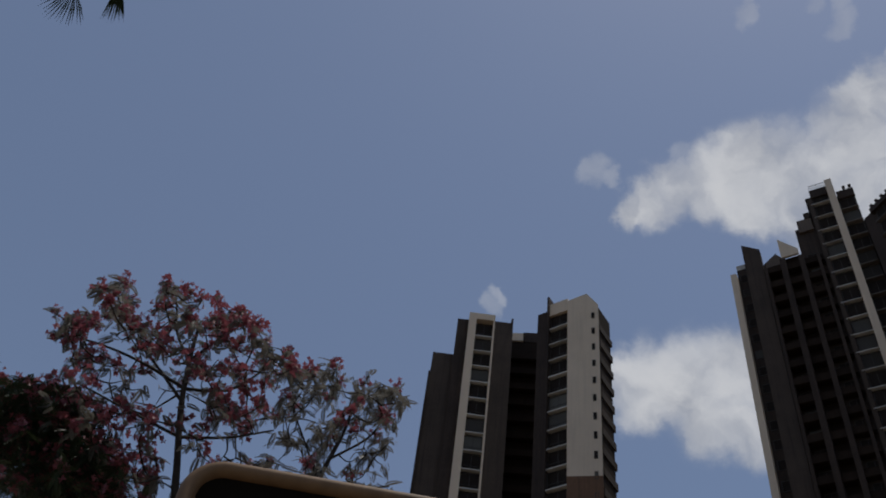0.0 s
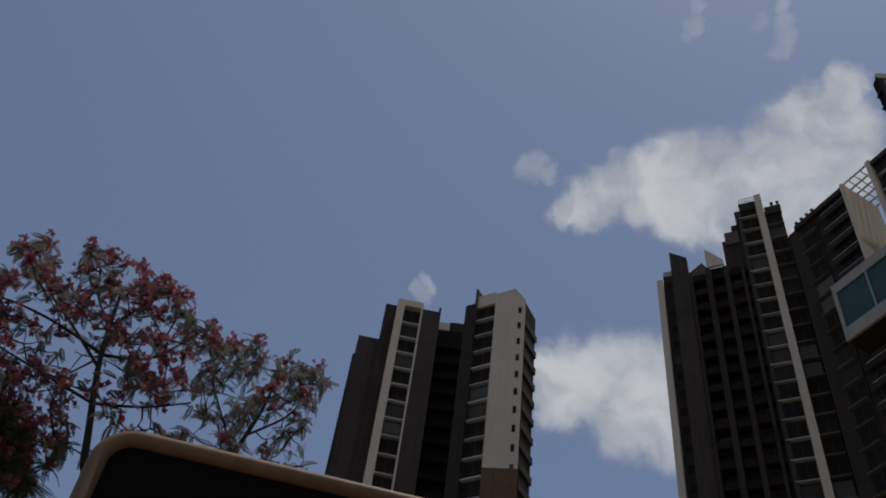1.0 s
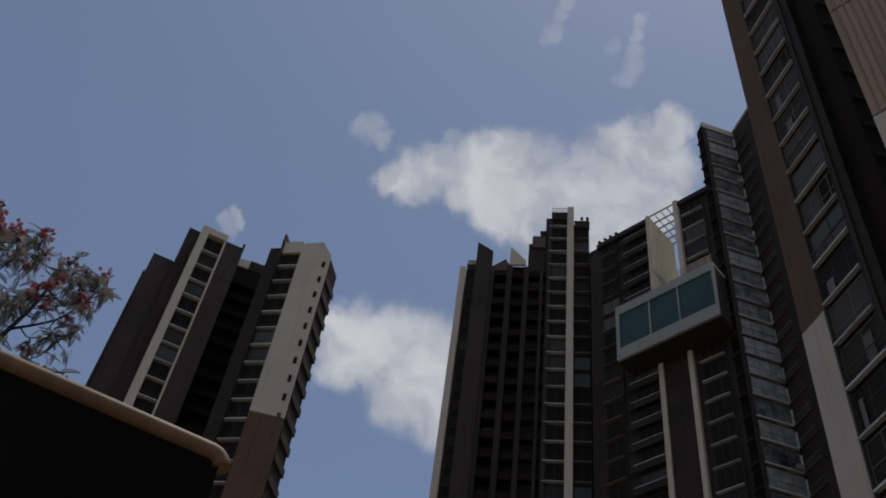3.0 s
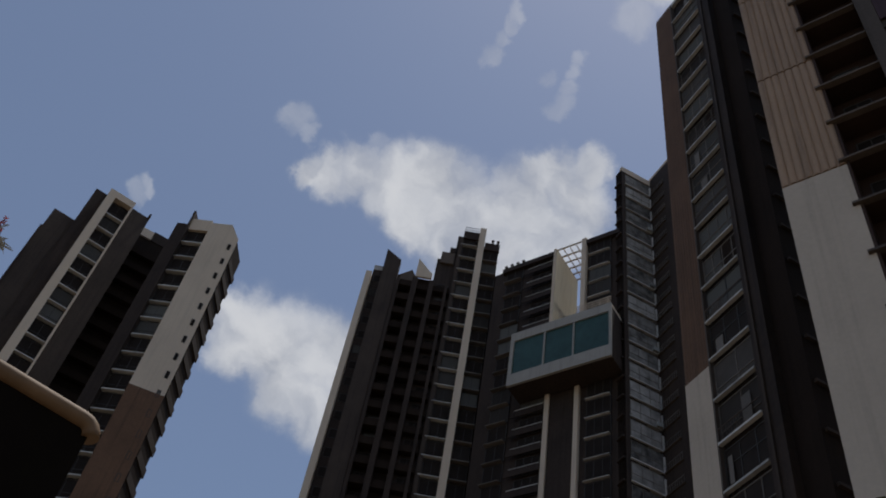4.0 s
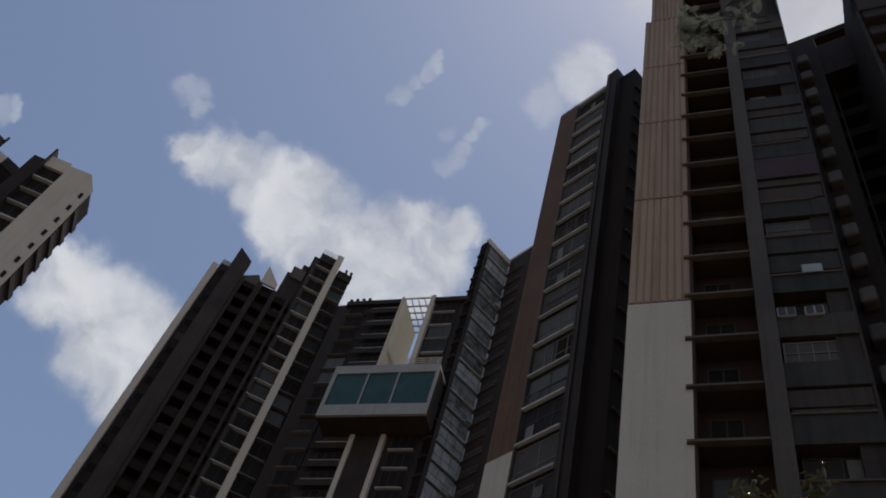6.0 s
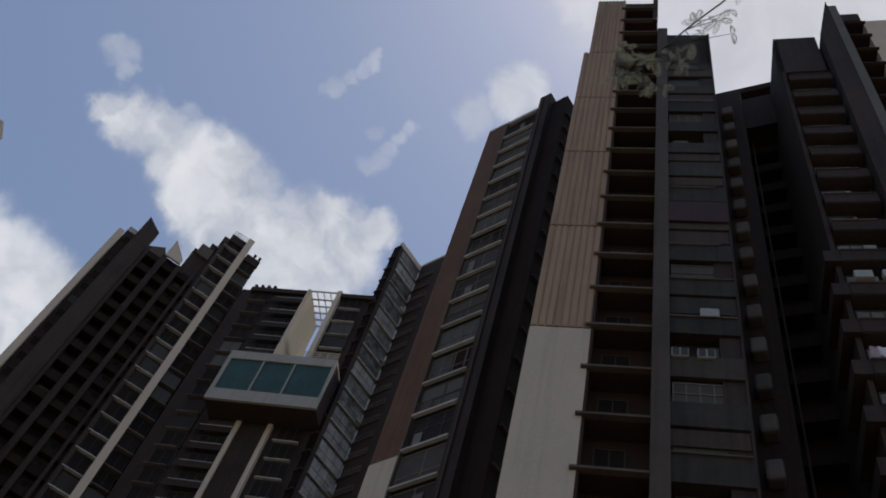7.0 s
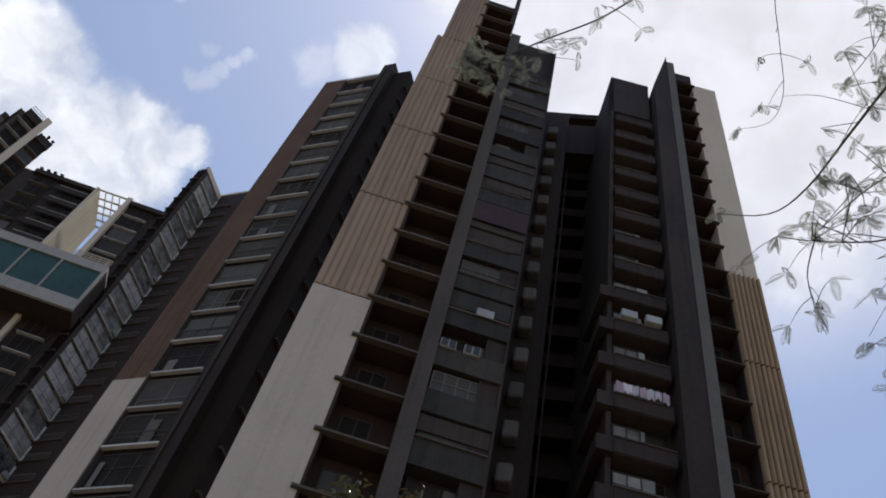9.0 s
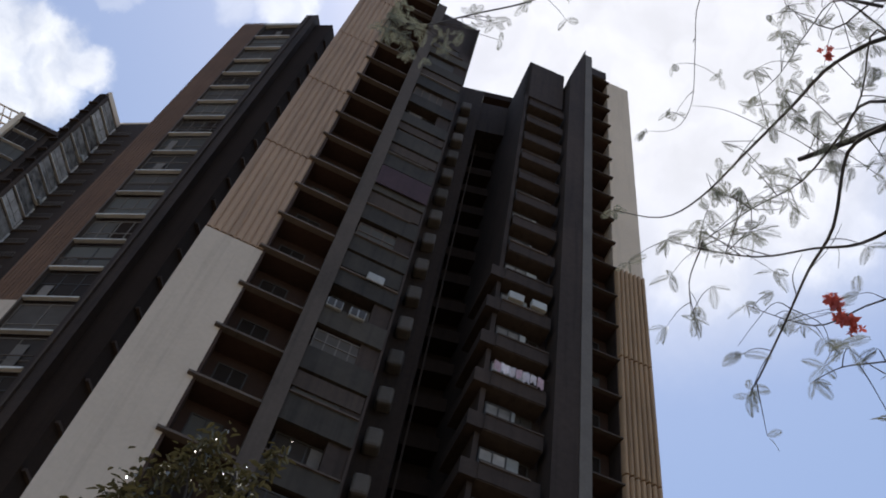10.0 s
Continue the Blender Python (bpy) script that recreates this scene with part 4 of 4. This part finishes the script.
crown_tree("flame_tree", "slender flame tree with drooping feathery leaves", 12.6, [(-4.6, 0.55), (-4.6, 0.68), (-3.6, 0.77), (-3.2, 0.83)],
           [(-7.6, 0.83, 2.0, 0.04), (-5.6, 0.85, 1.4, 0.03), (-6.5, 0.78, 3.0, 0.05), (-2.6, 0.85, 2.0, 0.03), (-0.6, 0.835, 1.2, 0.03), (-2.8, 0.78, 3.2, 0.05), (-3.0, 0.71, 4.0, 0.045), (-3.5, 0.665, 4.5, 0.045), (-7.5, 0.7, 3.5, 0.05)], 220, 8, LEAF, 4, 0.16, 0.25, 0.07,
           [[(-4.5, 0.69), (-6.0, 0.74), (-7.5, 0.79), (-8.5, 0.85)], [(-4.0, 0.73), (-1.8, 0.77), (-0.8, 0.81), (0.1, 0.855)], [(-4.6, 0.66), (-1.8, 0.69), (0.4, 0.705)]])
crown_tree("shade_tree", "dense dark shade tree with some red blossom", 12.5, [(-26, 0.45), (-26.0, 0.55), (-25.5, 0.62)],
           [(-27.5, 0.64, 4.0, 0.06), (-23.5, 0.62, 3.5, 0.06), (-30, 0.65, 4.0, 0.07), (-21, 0.62, 4.0, 0.05), (-20.5, 0.6, 4.0, 0.05), (-30, 0.58, 5.0, 0.08), (-18.5, 0.6, 3.5, 0.045), (-23.5, 0.66, 3.0, 0.05)], 390, 21, SHADY, 12, 0.85, 0.34)

# tree whose branches hang overhead
rng = random.Random(41)
bn = at(152, 5.2)
tv = thing("flame_tree", bn, "flame tree with overhanging bare-ended branches and feathery leaves", "tree")
wood, crown, red = Heap(), Heap(), Heap()
DN = 4.6


BOUGHS = []


def bough(r0, r1, d, leaves, *way_pts, step=0.25):
    """A hanging branch through bearings and slopes; leaves: how many leaf tufts it carries towards its end."""
    pts = [at3(a, k, d + step * i) for i, (a, k) in enumerate(way_pts)]
    vs, fs, line = tube(pts, r0 * 0.65, r1 * 0.65, 6)
    wood.put(vs, fs)
    BOUGHS.extend(line)
    for i in range(leaves * 2 + 2):
        p = line[rng.randrange(len(line) // 3, len(line))]
        q = p + Vector((rng.gauss(0, 0.3), rng.gauss(0, 0.3), rng.gauss(-0.1, 0.25)))
        vs, fs, tw = tube([p, p.lerp(q, 0.5) + Vector((0, 0, 0.06)), q], 0.006, 0.0025, 4)
        wood.put(vs, fs)
        tuft(q, rng.randint(1, 3))
    for i in range(leaves):
        p = line[int((len(line) - 1) * (1 - 0.6 * i / max(1, leaves)))]
        tuft(p, 3 if i else 5)
    return line


LV = feather_leaf(0.22, 14, 0.072, 0.35, 0.0042)


def tuft(p, n, size=1.0):
    for _ in range(n + 1):
        crown.put(*LV, Matrix.Translation(p) @ any_turn(rng, (-65, 10)) @ Matrix.Scale(rng.uniform(0.65, 1.1) * size, 4))


top = at3(150, 1.2, 5.0)
vs, fs, _ = tube([Vector((bn.x, bn.y, 0)), Vector((bn.x, bn.y, 3)), Vector((bn.x - 0.1, bn.y + 0.1, 6)), top, at3(146, 1.6, 5.0)], 0.22, 0.1, 10)
wood.put(vs, fs)
bough(0.08, 0.045, DN, 0, (146, 1.6), (143, 1.77), (138.9, 1.823), (134.2, 1.842), (129.3, 1.854))
bough(0.05, 0.008, DN, 2, (146, 1.6), (146.5, 2.1), (138.1, 2.203), (130.8, 2.097), (123.9, 1.965), (117.4, 1.817), (112.6, 1.761), (107.1, 1.81))
bough(0.03, 0.008, DN, 3, (146, 1.7), (139.0, 1.948), (134.5, 1.88), (128.7, 1.767), (122.6, 1.723), (116.5, 1.64))
bough(0.035, 0.01, DN, 1, (138.9, 1.823), (134.3, 1.8), (129.9, 1.573), (126.1, 1.463), (122.7, 1.34), (119.4, 1.22), (118.4, 1.19))
bough(0.025, 0.006, DN, 2, (137, 1.5), (131.5, 1.49), (127.3, 1.525), (121.8, 1.55), (116.1, 1.621), (112.9, 1.669))
bough(0.014, 0.005, DN + 0.8, 1, (116.4, 1.62), (114.6, 1.51), (114.6, 1.4))
bough(0.016, 0.005, DN + 0.75, 1, (132, 3.3), (124.1, 3.07), (121.1, 2.654), (118.9, 2.315), (115.9, 2.178), (111.8, 2.194))
bough(0.02, 0.005, DN + 0.3, 2, (150, 1.15), (142, 1.24), (131.5, 1.321), (125.9, 1.307), (122.8, 1.347), (119.6, 1.411))
bough(0.018, 0.005, DN + 0.3, 1, (150, 1.05), (138, 1.13), (129.5, 1.182), (126.1, 1.197), (123.6, 1.182))
bough(0.018, 0.005, DN + 0.3, 1, (150, 1.0), (140, 1.02), (133, 1.08), (129.0, 1.16), (126.8, 1.25))
bough(0.03, 0.008, DN, 3, (146, 1.6), (147.5, 2.32), (139.9, 2.38), (136.2, 2.68))
bough(0.03, 0.008, DN, 3, (146, 1.7), (144.3, 2.23), (138.5, 1.99), (132.4, 1.8))
bough(0.02, 0.006, DN + 0.4, 2, (146, 1.9), (143, 2.5), (137.0, 2.45), (131.5, 2.3), (126, 2.2))
bough(0.035, 0.01, 4.85, 5, (146.4, 2.32), (139, 2.75), (126, 3.4), (112, 3.7), (99.0, 3.45), (91.7, 3.22), (83.0, 2.975), (75.5, 2.707), (70, 2.62), step=-0.16)
for _ in range(44):
    p = rng.choice(BOUGHS)
    if 112 < math.degrees(math.atan2(p.x, p.y)) < 147 and p.z > 9.0:
        q = p + Vector((rng.gauss(0, 0.4), rng.gauss(0, 0.4), rng.gauss(0.05, 0.3)))
        m_ = p.lerp(q, 0.5) + Vector((rng.gauss(0, 0.12), rng.gauss(0, 0.12), 0.12))
        vs, fs, tw = tube([p, m_, q], 0.006, 0.002, 4)
        wood.put(vs, fs)
for _ in range(54):
    a, k = rng.uniform(114, 144), rng.uniform(1.6, 2.5)
    if k < 1.5 + (a - 112) * 0.045:
        q = at3(a, k, DN + rng.uniform(0.2, 0.9))
        p = min(BOUGHS, key=lambda b: (b - q).length)
        vs, fs, _ = tube([p, p.lerp(q, 0.6) + Vector((0, 0, 0.05)), q], 0.007, 0.003, 4)
        wood.put(vs, fs)
        tuft(q, rng.randint(2, 4))
for _ in range(22):
    q = at3(rng.uniform(69, 81), rng.uniform(2.45, 2.85), 3.5 + rng.uniform(0, 0.4))
    p = min(BOUGHS, key=lambda b: (b - q).length)
    vs, fs, _ = tube([p, p.lerp(q, 0.5) + Vector((0, 0, 0.04)), q], 0.005, 0.0025, 4)
    wood.put(vs, fs)
    tuft(q, 3, 0.55)
for _ in range(5):
    q = at3(rng.uniform(84, 90), rng.uniform(2.75, 3.1), 3.6 + rng.uniform(0, 0.3))
    p = min(BOUGHS, key=lambda b: (b - q).length)
    vs, fs, _ = tube([p, p.lerp(q, 0.5) + Vector((0, 0, 0.03)), q], 0.005, 0.0025, 4)
    wood.put(vs, fs)
    tuft(q, 1, 0.8)
FB = blossom()
for az, tan in ((127.1, 1.36), (127.5, 1.33), (127.9, 1.285), (138.0, 2.28)):
    p = at3(az, tan, DN + 0.7)
    for _ in range(8):
        red.put(*FB, Matrix.Translation(p + Vector([rng.gauss(0, 0.045) for _ in range(3)])) @ any_turn(rng, (-90, 90)) @ Matrix.Scale(rng.uniform(0.7, 1.3), 4))
wood.done("trunk", BARK, tv, "dark trunk and hanging branches")
crown.done("crown", THIN, tv, "feathery grey-green leaves", "stuff", False)
red.done("blossom", SCARLET, tv, "red flower clusters", "stuff", False)

# small glossy tree before the near tower
rng = random.Random(17)
bs = at(77.8, 9.0)
ts = thing("garden_tree", bs, "small garden tree with glossy sunlit leaves", "tree")
wood, crown, tips = Heap(), Heap(), []
vs, fs, line = tube([Vector((bs.x, bs.y, 0)), Vector((bs.x + 0.1, bs.y, 3)), Vector((bs.x, bs.y + 0.1, 6.4)), Vector((bs.x, bs.y, 8.9))], 0.12, 0.04, 8)
wood.put(vs, fs)
for t, d in ((0.6, (0.3, 0.9, 0.6)), (0.65, (-0.2, -0.9, 0.6)), (0.75, (0.5, -0.6, 0.6)), (0.8, (-0.5, 0.7, 0.5)), (0.9, (0.1, -0.7, 0.7)), (0.95, (-0.3, 0.6, 0.6)), (1.0, (0.1, 0.1, 0.9)), (0.7, (-0.9, 0.1, 0.5)), (0.7, (0.9, 0.1, 0.5))):
    grow(rng, line[int((len(line) - 1) * t)].copy(), Vector(d).normalized(), 0.03, 0.95, 2, wood, tips, 0.8, 0.2)
OL = oval_leaf()
for p, d in tips:
    for _ in range(18):
        crown.put(*OL, Matrix.Translation(p + Vector([rng.gauss(0, 0.09) for _ in range(3)])) @ any_turn(rng) @ Matrix.Scale(rng.uniform(0.6, 1.2), 4))
wood.done("trunk", BARK, ts)
crown.done("crown", GLOSS, ts, "glossy green leaves", "stuff", False)

# palm
rng = random.Random(9)
bp = at(-46.9, 6.65)
tp = thing("palm_tree", bp, "tall palm with drooping fan-shaped fronds", "palm tree")
wood = Heap()
head = Vector((bp.x, bp.y, 13.6))
vs, fs, _ = tube([Vector((bp.x, bp.y, 0)), Vector((bp.x + 0.1, bp.y, 5)), Vector((bp.x, bp.y, 10)), head], 0.17, 0.11, 10)
wood.put(vs, fs)
wood.done("trunk", BARK, tp, "ringed grey trunk")


def fan_frond(angle, reach, drop, twist, half, length):
    """A stalk that arches out from the palm's head and ends in a fan of narrow folded blades."""
    fr_ = Heap()
    a = radians(angle)
    out, up = Vector((math.cos(a), math.sin(a), 0)), Vector((0, 0, 1))
    side = Vector((-out.y, out.x, 0))
    hub = head + out * reach - up * drop
    vs, fs, _ = tube([head, head + out * reach * 0.45 + up * 0.25, head + out * reach * 0.8 - up * drop * 0.35, hub], 0.02, 0.011, 5)
    fr_.put(vs, fs)
    axis = (out * 0.75 - up * 0.66).normalized()
    flat = axis.cross(side)
    n = 22
    for j in range(n):
        f = radians(twist - half + 2 * half * j / (n - 1) + rng.uniform(-1.5, 1.5))
        d = axis * math.cos(f) + side * math.sin(f)
        w = (side * math.cos(f) - axis * math.sin(f)) * (length * 0.019)
        m = length * rng.uniform(0.9, 1.05) * (0.8 + 0.2 * math.cos(f - radians(twist)))
        mid, tip = hub + d * m * 0.6, hub + d * m - up * m * 0.12
        fold = flat * (length * 0.03)
        fr_.put([hub, mid - w, mid + fold, mid + w, tip], [(0, 1, 2), (0, 2, 3), (1, 4, 2), (2, 4, 3)])
    fr_.done("frond", SHADY, tp, "", "", False)


fan_frond(95.0, 1.7, 0.98, 36, 66, 0.5)
fan_frond(77.0, 1.62, 0.8, 8, 20, 0.5)
for i in range(13):
    fan_frond(125 + i * 22 + rng.uniform(-6, 6), rng.uniform(0.75, 1.0), rng.uniform(-0.5, 0.5), rng.uniform(-10, 10), 75, rng.uniform(0.42, 0.52))
